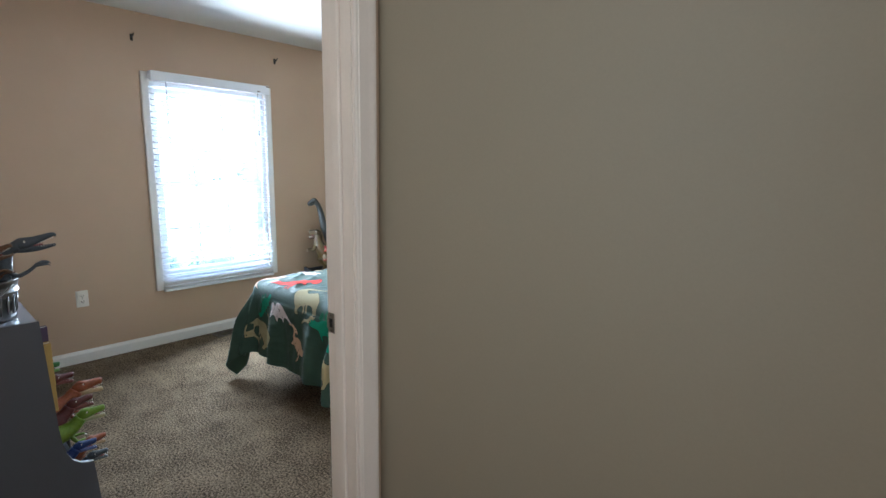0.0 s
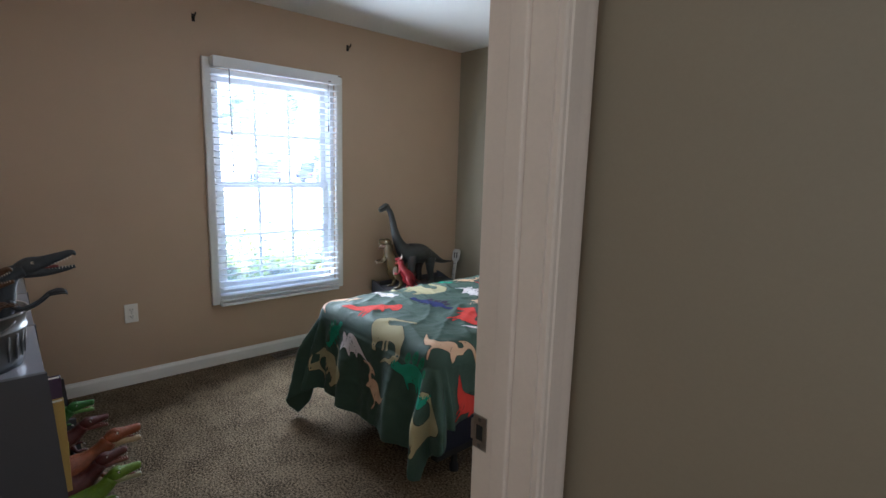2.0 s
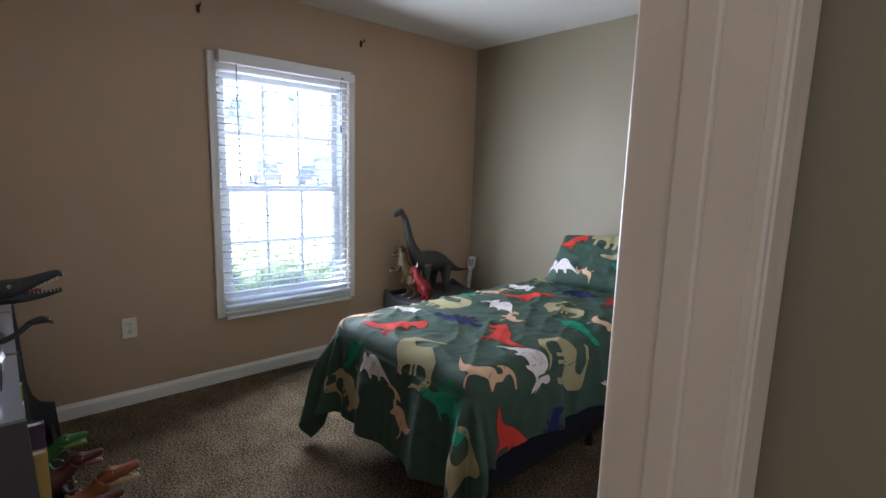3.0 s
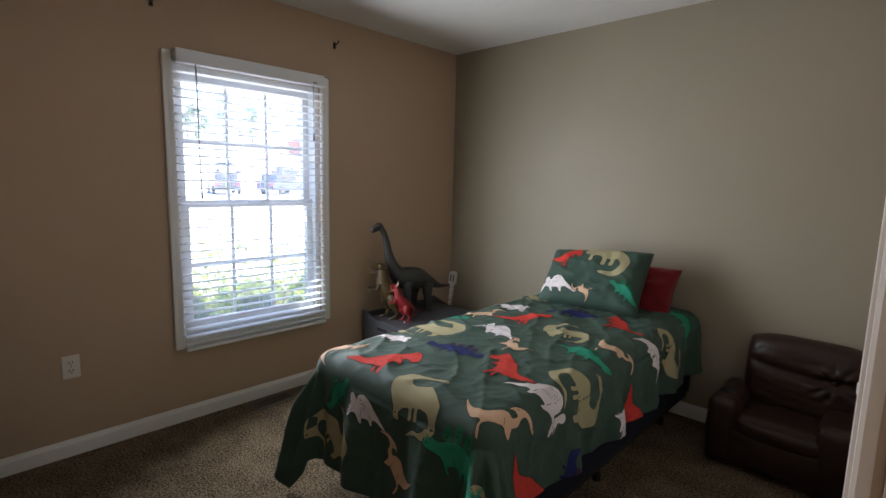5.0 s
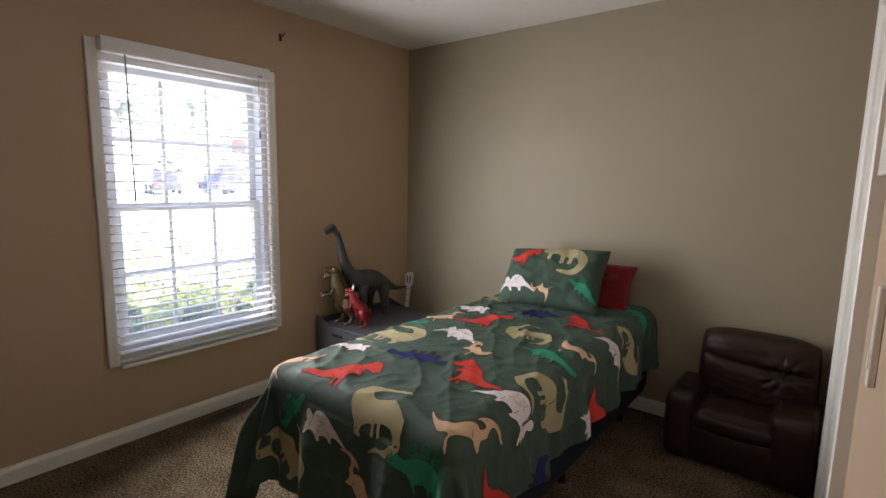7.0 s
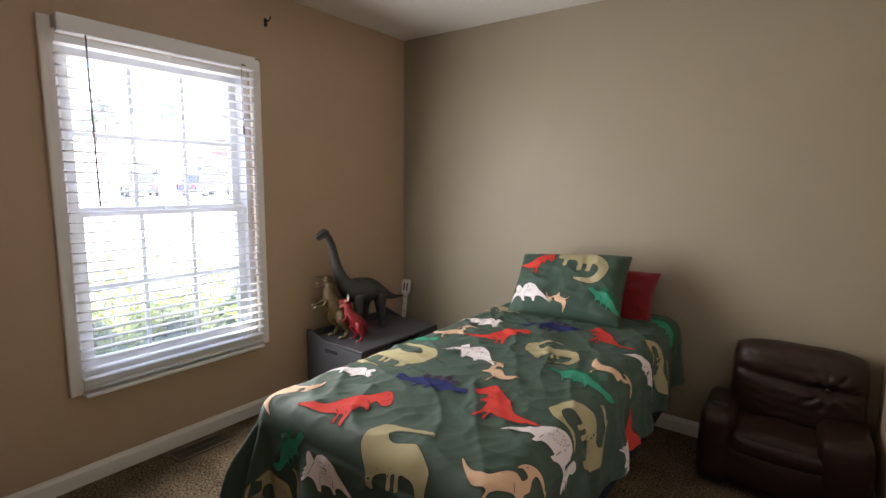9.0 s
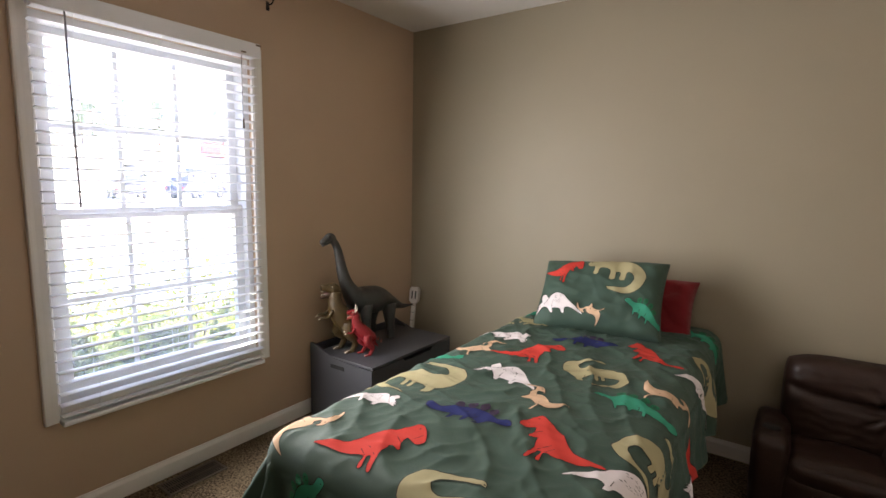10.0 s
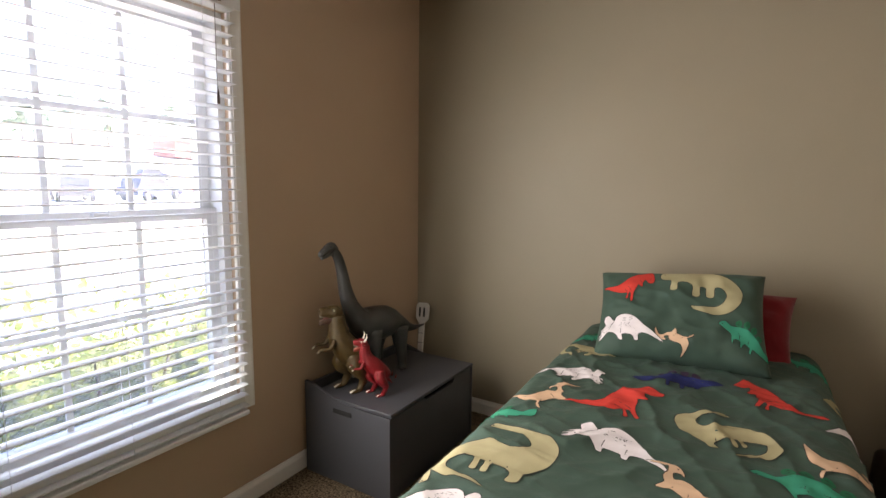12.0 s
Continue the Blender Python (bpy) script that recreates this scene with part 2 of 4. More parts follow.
door = thing("door_1", "off-white painted door frame of the open bedroom doorway", "door frame", kind="structure")
XJ = -1.088
part("jamb", boxes((XJ, XH, DY1, DY1 + 0.02, 0, DZ), (XJ, XH, DY0 - 0.02, DY0, 0, DZ), (XJ, XH, DY0 - 0.02, DY1 + 0.02, DZ, DZ + 0.02)), JAMB, door)
part("door_stop", boxes((-1.038, -1.006, DY1 - 0.011, DY1, 0, DZ), (-1.038, -1.006, DY0, DY0 + 0.011, 0, DZ), (-1.038, -1.006, DY0 + 0.011, DY1 - 0.011, DZ - 0.011, DZ), bevel=0.003, seg=2), JAMB, door)
part("hall_casing", casing(bmesh.new(), XH, 1, DY0 - 0.006, DY1 + 0.006, DZ + 0.006, 0.066), JAMB, door)
part("bedroom_casing", casing(bmesh.new(), XD, -1, DY0 - 0.0205, DY1 + 0.0205, DZ + 0.0205), JAMB, door)
strike = part("strike_plate", boxes((-1.087, -1.056, DY1 - 0.0025, DY1, 0.915, 0.975), (-1.092, -1.087, DY1 - 0.0025, DY1 + 0.004, 0.927, 0.963), bevel=0.001), BRASS, door, "worn nickel strike plate")
part("latch_hole", boxes((-1.078, -1.064, DY1 - 0.0035, DY1 - 0.0025, 0.932, 0.958)), BLACK, strike)
part("screw", boxes((-1.074, -1.068, DY1 - 0.0035, DY1 - 0.0025, 0.919, 0.925)), METAL, strike)
part("screw", boxes((-1.074, -1.068, DY1 - 0.0035, DY1 - 0.0025, 0.965, 0.971)), METAL, strike)

closet = thing("door_2", "closed white closet door in a white casing", "door", kind="structure")
part("casing", casing(bmesh.new(), XB, -1, 1.80, 2.70, 2.03, thick=0.03), TRIM, closet)
part("leaf", boxes((XB - 0.006, XB - 0.001, 1.80, 2.247, 0.015, 2.03), (XB - 0.006, XB - 0.001, 2.252, 2.70, 0.015, 2.03)), TRIM, closet)

# ---- the window ----
win = thing("window_1", "white double-hung window with divided panes and white casing", "window", kind="structure")
part("window_frame", boxes((XW - 0.15, XW - 0.02, WY0, WY0 + 0.03, WZ0, WZ1), (XW - 0.15, XW - 0.02, WY1 - 0.03, WY1, WZ0, WZ1), (XW - 0.15, XW - 0.02, WY0 + 0.03, WY1 - 0.03, WZ0, WZ0 + 0.03), (XW - 0.15, XW - 0.02, WY0 + 0.03, WY1 - 0.03, WZ1 - 0.03, WZ1)), VINYL, win)
bm = bmesh.new()
CO = 0.056
casing(bm, XW, 1, WY0, WY1, WZ1, CO, 0.022, z0=WZ0 - CO)
part("casing", bm, TRIM, win)
part("window_sill", boxes((XW - 0.02, XW + 0.02, WY0, WY1, WZ0 - 0.012, WZ0), (XW, XW + 0.018, WY0 - 0.001, WY1 + 0.001, WZ0 - 0.056, WZ0 - 0.012), bevel=0.002, seg=2), TRIM, win)
MID = 1.235


def sash(name, x, z0, z1):
    y0, y1, w = WY0 + 0.03, WY1 - 0.03, 0.042
    s = part(name, boxes((x - 0.018, x + 0.018, y0, y0 + w, z0, z1), (x - 0.018, x + 0.018, y1 - w, y1, z0, z1), (x - 0.018, x + 0.018, y0 + w, y1 - w, z0, z0 + w), (x - 0.018, x + 0.018, y0 + w, y1 - w, z1 - w, z1)), VINYL, win)
    iy, iz = (y1 - y0 - 2 * w) / 3, (z1 - z0 - 2 * w) / 2
    for k in (1, 2):
        part("muntin", boxes((x - 0.006, x + 0.006, y0 + w + k * iy - 0.009, y0 + w + k * iy + 0.009, z0 + w, z1 - w)), VINYL, s)
    part("muntin", boxes((x - 0.0055, x + 0.0055, y0 + w, y1 - w, z0 + w + iz - 0.009, z0 + w + iz + 0.009)), VINYL, s)
    p = part("pane", boxes((x - 0.012, x - 0.008, y0 + w, y1 - w, z0 + w, z1 - w)), glass, s)
    p.visible_shadow = False


sash("upper_sash", XW - 0.115, MID - 0.02, WZ1 - 0.03)
sash("lower_sash", XW - 0.076, WZ0 + 0.03, MID + 0.022)
lock = part("sash_lock", boxes((XW - 0.058, XW - 0.035, 1.66, 1.71, MID + 0.0, MID + 0.018), bevel=0.003), VINYL, win)

BARE = mat("bare_wood_chip", (0.16, 0.10, 0.06), 0.8)
blind = thing("window_blind", "white slatted blind with open slats in the window", "blind")
SY0, SY1, SX, SZ0 = 1.236, 2.133, XW + 0.036, 0.462
part("valance", boxes((XW + 0.080, XW + 0.090, SY0 - 0.002, SY1 + 0.006, WZ1 - 0.008, WZ1 + 0.060), (XW + 0.022, XW + 0.080, SY1 - 0.003, SY1 + 0.006, WZ1 + 0.004, WZ1 + 0.058), (XW + 0.022, XW + 0.080, SY0 - 0.002, SY0 + 0.007, WZ1 + 0.004, WZ1 + 0.058), bevel=0.003), SLAT, blind, "white blind valance with chipped corner")
part("chip", boxes((XW + 0.0895, XW + 0.0908, SY1 - 0.10, SY1 - 0.075, WZ1 + 0.003, WZ1 + 0.010)), BARE, blind, "bare chipped spot")
part("chip", boxes((XW + 0.0895, XW + 0.0908, SY1 - 0.02, SY1 + 0.006, WZ1 + 0.048, WZ1 + 0.056)), BARE, blind, "bare chipped spot")
part("head_rail", boxes((XW + 0.024, XW + 0.078, SY0 + 0.009, SY1 - 0.005, WZ1 - 0.004, WZ1 + 0.045)), SLAT, blind)
slat_bm = bmesh.new()
curve = [(-0.025, -0.0035), (-0.0125, -0.0008), (0, 0), (0.0125, -0.0008), (0.025, -0.0035)]
prism(slat_bm, curve + [(d, z - 0.003) for d, z in reversed(curve)], "y", SY0, SY1)
slat0 = part("slat", slat_bm, SLAT, blind)
N_SLATS, PITCH = 35, 0.0435
slat0.location = (SX, 0, SZ0)
slat0.rotation_euler = (0, radians(-4), 0)
for k in range(1, N_SLATS):
    s = new("slat", slat0.data)
    s.parent = blind
    s.location, s.rotation_euler = (SX, 0, SZ0 + k * PITCH), (0, radians(-4 + random.uniform(-2, 2)), radians(random.uniform(-0.12, 0.12)))
part("bottom_rail", boxes((SX - 0.026, SX + 0.026, SY0, SY1, SZ0 - 0.042, SZ0 - 0.022), bevel=0.004), SLAT, blind)
for y in (SY0 + 0.13, (SY0 + SY1) / 2, SY1 - 0.13):
    bm = bmesh.new()
    for dx in (-0.026, 0.026):
        tube(bm, [(SX + dx, y, SZ0 - 0.022, 0.0008), (SX + dx, y, WZ1, 0.0008)], 4, 1)
    part("ladder_cord", bm, SLAT, blind)
bm = bmesh.new()
tube(bm, [(XW + 0.083, SY0 + 0.098, WZ1 + 0.0, 0.0036), (XW + 0.086, SY0 + 0.10, 1.55, 0.0038), (XW + 0.084, SY0 + 0.104, 1.27, 0.0042)], 6, 2)
part("tilt_wand", bm, mat("clear_grey_plastic", (0.25, 0.25, 0.27), 0.25), blind, "grey plastic tilt wand")
bm = bmesh.new()
tube(bm, [(XW + 0.082, SY1 - 0.095, WZ1 + 0.0, 0.0012), (XW + 0.083, SY1 - 0.098, 1.75, 0.0012), (XW + 0.083, SY1 - 0.096, 1.68, 0.0012)], 5, 2)
tube(bm, [(XW + 0.083, SY1 - 0.096, 1.685, 0.002), (XW + 0.083, SY1 - 0.096, 1.66, 0.005), (XW + 0.083, SY1 - 0.096, 1.635, 0.005)], 8, 2)
part("pull_cord", bm, mat("brown_cord_tassel", (0.10, 0.07, 0.05), 0.6), blind, "pull cord with a dark wooden tassel")

# ---- the bed ----
BX0, BX1, BY0, BY1, BZ = -2.93, -1.945, 1.40, 3.42, 0.655
bed = thing("bed", "twin bed with navy skirted box spring and mattress", "bed")
part("box_spring", boxes((BX0 + 0.04, BX1 - 0.03, BY0 + 0.06, BY1, 0.17, 0.37), bevel=0.02, seg=3), BOXSPRING, bed, "dark navy box spring", True)
part("mattress", boxes((BX0 + 0.03, BX1 - 0.03, BY0 + 0.05, BY1, 0.372, BZ - 0.03), bevel=0.05, seg=4), mat("white_ticking", (0.6, 0.58, 0.55), 0.9), bed, "white mattress", True)
part("bed_frame", boxes((BX0 + 0.05, BX0 + 0.09, BY0 + 0.08, BY1, 0.135, 0.169), (BX1 - 0.09, BX1 - 0.05, BY0 + 0.08, BY1, 0.135, 0.169), (BX0 + 0.09, BX1 - 0.09, 2.4, 2.44, 0.135, 0.169)), BLACK, bed, "black steel bed frame")
for x in (BX0 + 0.12, BX1 - 0.12):
    for y in (BY0 + 0.25, 2.42, BY1 - 0.2):
        bm = bmesh.new()
        tube(bm, [(x, y, 0, 0.022), (x, y, 0.03, 0.02), (x, y, 0.05, 0.014), (x, y, 0.136, 0.014)], 8, 2)
        part("leg", bm, BLACK, bed)

RAD = 0.075
HEM_L, HEM_R, HEM_F = BX0 - 0.39, BX1 + 0.29, BY0 - 0.43


def cloth(x, y, lift=0.0):
    """The comforter over the bed: (x, y) are places on the flat spread cloth."""
    x0, x1, y0, y1 = BX0 + RAD, BX1 - RAD, BY0 + RAD, BY1 + 1
    qx, qy = min(max(x, x0), x1), min(max(y, y0), y1)
    dx, dy = x - qx, y - qy
    d = math.hypot(dx, dy)
    ridge = (1 - abs(noise.noise((x * 5 + y * 3.5, y * 2.2 - x * 1.2, 9)))) ** 7 + 0.8 * (1 - abs(noise.noise((x * 3 - y * 6, y * 3 + x * 5, 21)))) ** 8
    near = 1 / (1 + ((y - 2.75) / 0.5) ** 2)
    puff = 0.007 * noise.noise((x * 3.1, y * 3.1, 1)) + 0.004 * noise.noise((x * 7 + y * 4, y * 7, 5)) + (0.007 + 0.005 * near) * ridge + 0.0035 * (1 - abs(noise.noise((x * 13 - y * 7, y * 5 + x * 4, 33)))) ** 6 + (0.0025 + 0.004 * near) * (1 - abs(noise.noise((x * 4 + y * 15, y * 6 - x * 5, 47)))) ** 9
    middle = 0.012 * (1 - ((x - (BX0 + BX1) / 2) / 0.5) ** 2) if BX0 < x < BX1 else 0
    if d < 1e-6:
        return Vector((x, y, BZ + puff + middle + lift))
    ux, uy = dx / d, dy / d
    ang = math.atan2(uy, ux)
    arc = RAD * math.pi / 2
    edge = abs(ux) * abs(uy) * 2
    if d < arc:
        t = d / RAD
        r, z = (RAD + lift) * math.sin(t), BZ - RAD + (RAD + lift) * math.cos(t)
        return Vector((qx + ux * r, qy + uy * r, z + (puff + middle) * (1 - d / arc)))
    h = d - arc
    along = qy if abs(ux) > 0.7 else qx
    wave = 0.020 * math.sin(along * 17 + 1.3) + 0.012 * math.sin(along * 31 + noise.noise((along * 3, 2, 0)) * 3)
    wave += 0.005 * math.sin(along * 74 + 4 * noise.noise((along * 5, 7, h))) * (0.5 + noise.noise((along * 4, 11, 0)))
    fold = edge * (0.06 * math.cos(ang * 12 + 0.6) + (0.12 if dx > 0 else 0.0))
    h *= 1 - (0.2 * edge if dx > 0 else 0)
    out = RAD + lift + h * (0.27 if dx < 0 else 0.08) + (wave * (1 - edge) + fold) * min(1, h / 0.18) + puff * 0.6
    return Vector((qx + ux * out, qy + uy * out, BZ - RAD - h * 0.985 + puff * 0.3))


def comforter_sheet():
    bm = bmesh.new()
    ax, bx, ay, by = HEM_L, HEM_R, HEM_F, BY1 - 0.02
    nx, ny = 230, 310
    grid = [[None] * (ny + 1) for _ in range(nx + 1)]
    for i in range(nx + 1):
        for j in range(ny + 1):
            u, v = i / nx, j / ny
            x, y = ax + (bx - ax) * u, ay + (by - ay) * v
            grid[i][j] = bm.verts.new(cloth(x, y))
    for i in range(nx):
        for j in range(ny):
            f = bm.faces.new((grid[i][j], grid[i + 1][j], grid[i + 1][j + 1], grid[i][j + 1]))
            f.smooth = True
    return bm


comforter = thing("comforter", "dark green cotton comforter with colourful dinosaur prints on the bed", "comforter")
sheet = part("cover", comforter_sheet(), CLOTH, comforter, smooth=True)
thick = sheet.modifiers.new("thickness", "SOLIDIFY")
thick.thickness, thick.offset = 0.014, -1


# ---- dinosaur prints ----
SHAPES = {
    "trex": [(0.0, 0.15), (0.1, 0.12), (0.26, 0.06), (0.4, 0.09), (0.57, 0.18), (0.73, 0.21), (0.85, 0.23), (0.97, 0.24), (1.0, 0.15), (0.97, -0.01), (0.93, -0.07), (0.86, -0.07), (0.82, 0.03), (0.79, 0.02), (0.74, -0.05), (0.73, -0.11), (0.7, -0.12), (0.66, -0.06), (0.62, -0.11), (0.54, -0.19), (0.49, -0.3), (0.46, -0.37), (0.43, -0.35), (0.48, -0.2), (0.44, -0.19), (0.4, -0.29), (0.36, -0.28), (0.42, -0.18), (0.31, -0.13), (0.2, -0.05), (0.09, 0.06)],
    "trike": [(0.0, 0.15), (0.12, 0.27), (0.21, 0.34), (0.31, 0.42), (0.41, 0.53), (0.53, 0.59), (0.64, 0.6), (0.73, 0.56), (0.77, 0.49), (0.86, 0.57), (0.93, 0.55), (0.94, 0.47), (0.9, 0.39), (1.0, 0.29), (0.93, 0.32), (1.02, 0.21), (0.95, 0.25), (1.0, 0.15), (0.93, 0.18), (0.85, 0.26), (0.76, 0.26), (0.69, 0.21), (0.64, 0.14), (0.59, 0.14), (0.6, 0.22), (0.45, 0.22), (0.41, 0.15), (0.36, 0.15), (0.36, 0.23), (0.28, 0.26), (0.18, 0.23)],
    "curl": [(-.02, .42), (.02, .52), (.12, .56), (.25, .53), (.4, .56), (.6, .53), (.8, .43), (.93, .26), (.93, .08), (.82, -.06), (.62, -.12), (.42, -.08), (.38, -.03), (.45, -.03), (.62, -.02), (.73, .04), (.77, .16), (.72, .25), (.63, .28), (.62, .13), (.54, .13), (.53, .28), (.46, .28), (.46, .13), (.38, .13), (.37, .3), (.21, .32), (.2, .19), (.12, .19), (.12, .34), (.03, .36)],
    "arch": [(0.56, 0.61), (0.61, 0.65), (0.66, 0.63), (0.75, 0.56), (0.85, 0.46), (0.95, 0.38), (1.01, 0.31), (1.02, 0.19), (0.97, 0.08), (0.89, -0.02), (0.77, -0.07), (0.66, -0.12), (0.59, -0.2), (0.51, -0.17), (0.57, -0.08), (0.47, 0.05), (0.4, -0.04), (0.36, -0.01), (0.42, 0.08), (0.39, 0.11), (0.33, 0.02), (0.29, 0.05), (0.35, 0.14), (0.28, 0.19), (0.21, 0.21), (0.14, 0.17), (0.13, 0.06), (0.19, -0.03), (0.26, -0.07), (0.31, -0.16), (0.34, -0.26), (0.24, -0.13), (0.17, -0.07), (0.08, -0.03), (0.0, 0.15), (0.06, 0.24), (0.15, 0.37), (0.25, 0.39), (0.37, 0.4), (0.51, 0.39), (0.59, 0.3), (0.66, 0.24), (0.74, 0.22), (0.81, 0.25), (0.83, 0.3), (0.81, 0.39), (0.74, 0.48), (0.6, 0.59)],
    "stego": [(1.0, 0.15), (0.94, 0.25), (0.81, 0.22), (0.68, 0.28), (0.51, 0.29), (0.38, 0.23), (0.27, 0.16), (0.16, 0.09), (0.0, 0.15), (0.0, 0.07), (0.07, -0.03), (0.16, -0.03), (0.28, -0.01), (0.36, 0.01), (0.36, -0.09), (0.39, -0.08), (0.41, 0.01), (0.51, 0.02), (0.52, -0.07), (0.55, -0.06), (0.58, 0.03), (0.68, 0.01), (0.67, -0.07), (0.7, -0.05), (0.76, 0.08), (0.88, 0.11)],
    "para": [(0.0, 0.15), (0.1, -0.02), (0.26, -0.08), (0.43, 0.02), (0.56, 0.04), (0.63, -0.01), (0.69, 0.08), (0.63, 0.13), (0.57, 0.11), (0.63, 0.19), (0.75, 0.23), (0.87, 0.22), (1.0, 0.15), (1.04, 0.09), (0.93, 0.13), (0.81, 0.16), (0.75, 0.08), (0.74, -0.05), (0.67, -0.15), (0.7, -0.29), (0.61, -0.27), (0.53, -0.22), (0.29, -0.34), (0.26, -0.45), (0.25, -0.53), (0.22, -0.49), (0.23, -0.38), (0.26, -0.31), (0.12, -0.25), (0.04, -0.07)],
}
from mathutils.geometry import delaunay_2d_cdt


def flat_fill(outline, step):
    """Triangles inside a closed outline, fine enough to bend with the cloth."""
    pts = [Vector(p) for p in outline]
    n = len(pts)
    edges = [(i, (i + 1) % n) for i in range(n)]
    xs, ys = [p[0] for p in pts], [p[1] for p in pts]
    inner = []
    x = min(xs) + step / 2
    while x < max(xs):
        y = min(ys) + step / 2
        while y < max(ys):
            inner.append(Vector((x, y)))
            y += step
        x += step
    v, _, f, *_ = delaunay_2d_cdt(pts + inner, edges, [], 1, 1e-6)
    return v, f


def stamp(bm, outline, place, index, step):
    v, f = flat_fill(outline, step)
    made = [bm.verts.new(place(p[0], p[1])) for p in v]
    for t in f:
        if len(set(t)) > 2:
            face = bm.faces.new([made[i] for i in t])
            face.material_index, face.smooth = index, True


def dino_print(name, kind, colour, tail, head, up, surface, parent, low, high):
    """A printed dinosaur from tail to head on a surface given by surface(x, y, lift)."""
    a, b = Vector(tail), Vector(head)
    d = b - a
    side = Vector((-d.y, d.x)) * up
    size = d.length

    def place(lift):
        def at(u, v):
            p = a + d * u + side * (v - 0.15)
            return surface(min(max(p.x, low[0]), high[0]), min(max(p.y, low[1]), high[1]), lift)
        return at
    bm = bmesh.new()
    outline = [p.to_2d() for p in smoothed([(x, y, 0) for x, y in SHAPES[kind]], 3, True)]
    # a fine dark line is printed round each animal
    n, w = len(outline), 0.0022 / size
    turn = sum(outline[i - 1].cross(outline[i]) for i in range(n))
    edge = []
    for i in range(n):
        along = (outline[(i + 1) % n] - outline[i - 1]).normalized()
        edge.append(outline[i] + Vector((along.y, -along.x)) * (w if turn > 0 else -w))
    at = place(0.0022)
    inner, outer = [bm.verts.new(at(*p)) for p in outline], [bm.verts.new(at(*p)) for p in edge]
    for i in range(n):
        face = bm.faces.new((inner[i], inner[(i + 1) % n], outer[(i + 1) % n], outer[i]))
        face.material_index, face.smooth = 1, True
    stamp(bm, outline, place(0.0022), 0, 0.011 / size)
    eye = {"curl": (0.03, 0.47), "arch": (0.59, 0.62), "trike": (0.91, 0.27), "stego": (0.95, 0.17), "trex": (0.95, 0.18), "para": (0.68, 0.175)}.get(kind, (0.93, 0.2))
    marks = [eye + (0.012,)]
    rng = random.Random(name + kind + str(tail))
    for _ in range({"trike": 22, "stego": 3}.get(kind, 0)):
        marks.append((rng.uniform(0.44, 0.68), rng.uniform(0.36, 0.54) if kind == "trike" else rng.uniform(0.10, 0.2), 0.005))
    for mx, my, r in marks:
        w = r if r > 0.01 else 0.016
        stamp(bm, [(mx - w, my), (mx, my + r), (mx + w, my), (mx, my - r)], place(0.0028), 1, 0.5)
    # thin line between leg and belly, and at the jaw
    for x0, y0, x1, y1 in {"arch": ((0.54, -0.08, 0.57, 0.0), (0.44, 0.04, 0.46, 0.1)), "curl": (), "stego": ((0.60, 0.05, 0.62, 0.12), (0.45, 0.04, 0.46, 0.11)), "trike": ((0.76, 0.48, 0.82, 0.34), (0.82, 0.34, 0.86, 0.26), (0.62, 0.23, 0.63, 0.32), (0.40, 0.23, 0.41, 0.31), (0.91, 0.30, 0.97, 0.28)), "trex": ((0.86, 0.0, 0.96, 0.05), (0.50, -0.18, 0.47, -0.06), (0.74, -0.04, 0.72, 0.04), (0.42, -0.17, 0.40, -0.08)), "para": ((0.31, -0.33, 0.36, -0.2), (0.55, -0.2, 0.53, -0.1))}.get(kind, ((0.58, 0.06, 0.6, 0.17), (0.42, 0.06, 0.40, 0.16), (0.83, 0.3, 0.95, 0.32))):
        stamp(bm, [(x0, y0), (x0 + 0.008, y0), (x1 + 0.008, y1 + 0.01), (x1, y1 + 0.01)], place(0.0028), 1, 0.5)
    if kind == "stego":
        for k, (px, py, h) in enumerate(((0.33, 0.19, 0.13), (0.45, 0.255, 0.17), (0.59, 0.275, 0.18), (0.72, 0.25, 0.15))):
            leaf = [(px + s * 0.055 * math.sin(t), py + h * q) for s, t, q in ((0, 0, 0), (1, 1, 0.25), (1, 1.6, 0.55), (0.6, 1.6, 0.85), (0, 0, 1), (-0.6, 1.6, 0.85), (-1, 1.6, 0.55), (-1, 1, 0.25))]
            stamp(bm, leaf, place(0.0022), 2, 0.04)
            for q in (0.3, 0.55):
                stamp(bm, [(px - 0.03, py + h * q), (px, py + h * (q + 0.2)), (px + 0.03, py + h * q), (px, py + h * (q + 0.13))], place(0.0028), 1, 0.5)
    return part("dinosaur_print", bm, [colour, INK, TEALDARK if colour is TEAL else PLUM], parent, smooth=True)


TEALDARK = mat("bottle_green_print", (0.02, 0.16, 0.08), 0.85, 0.06, 20, 700, 0.25, spec=0.2)
PLUM = mat("plum_print", (0.055, 0.035, 0.07), 0.85, 0.06, 20, 700, 0.25, spec=0.2)
KHAKI_PRINTS = [
    ((-2.916, 1.885), (-2.645, 2.083), 1), ((-2.143, 2.398), (-2.405, 2.439), -1), ((-2.16, 1.345), (-2.42, 1.485), -1),
    ((-2.062, 1.922), (-1.769, 2.054), 1), ((-2.007, 2.879), (-1.734, 2.910), 1), ((-2.88, 1.14), (-2.594, 1.102), 1),
    ((-2.00, 1.06), (-1.73, 1.23), 1), ((-2.913, 2.926), (-2.667, 2.923), 1), ((-3.05, 1.66), (-3.0, 1.95), -1)]
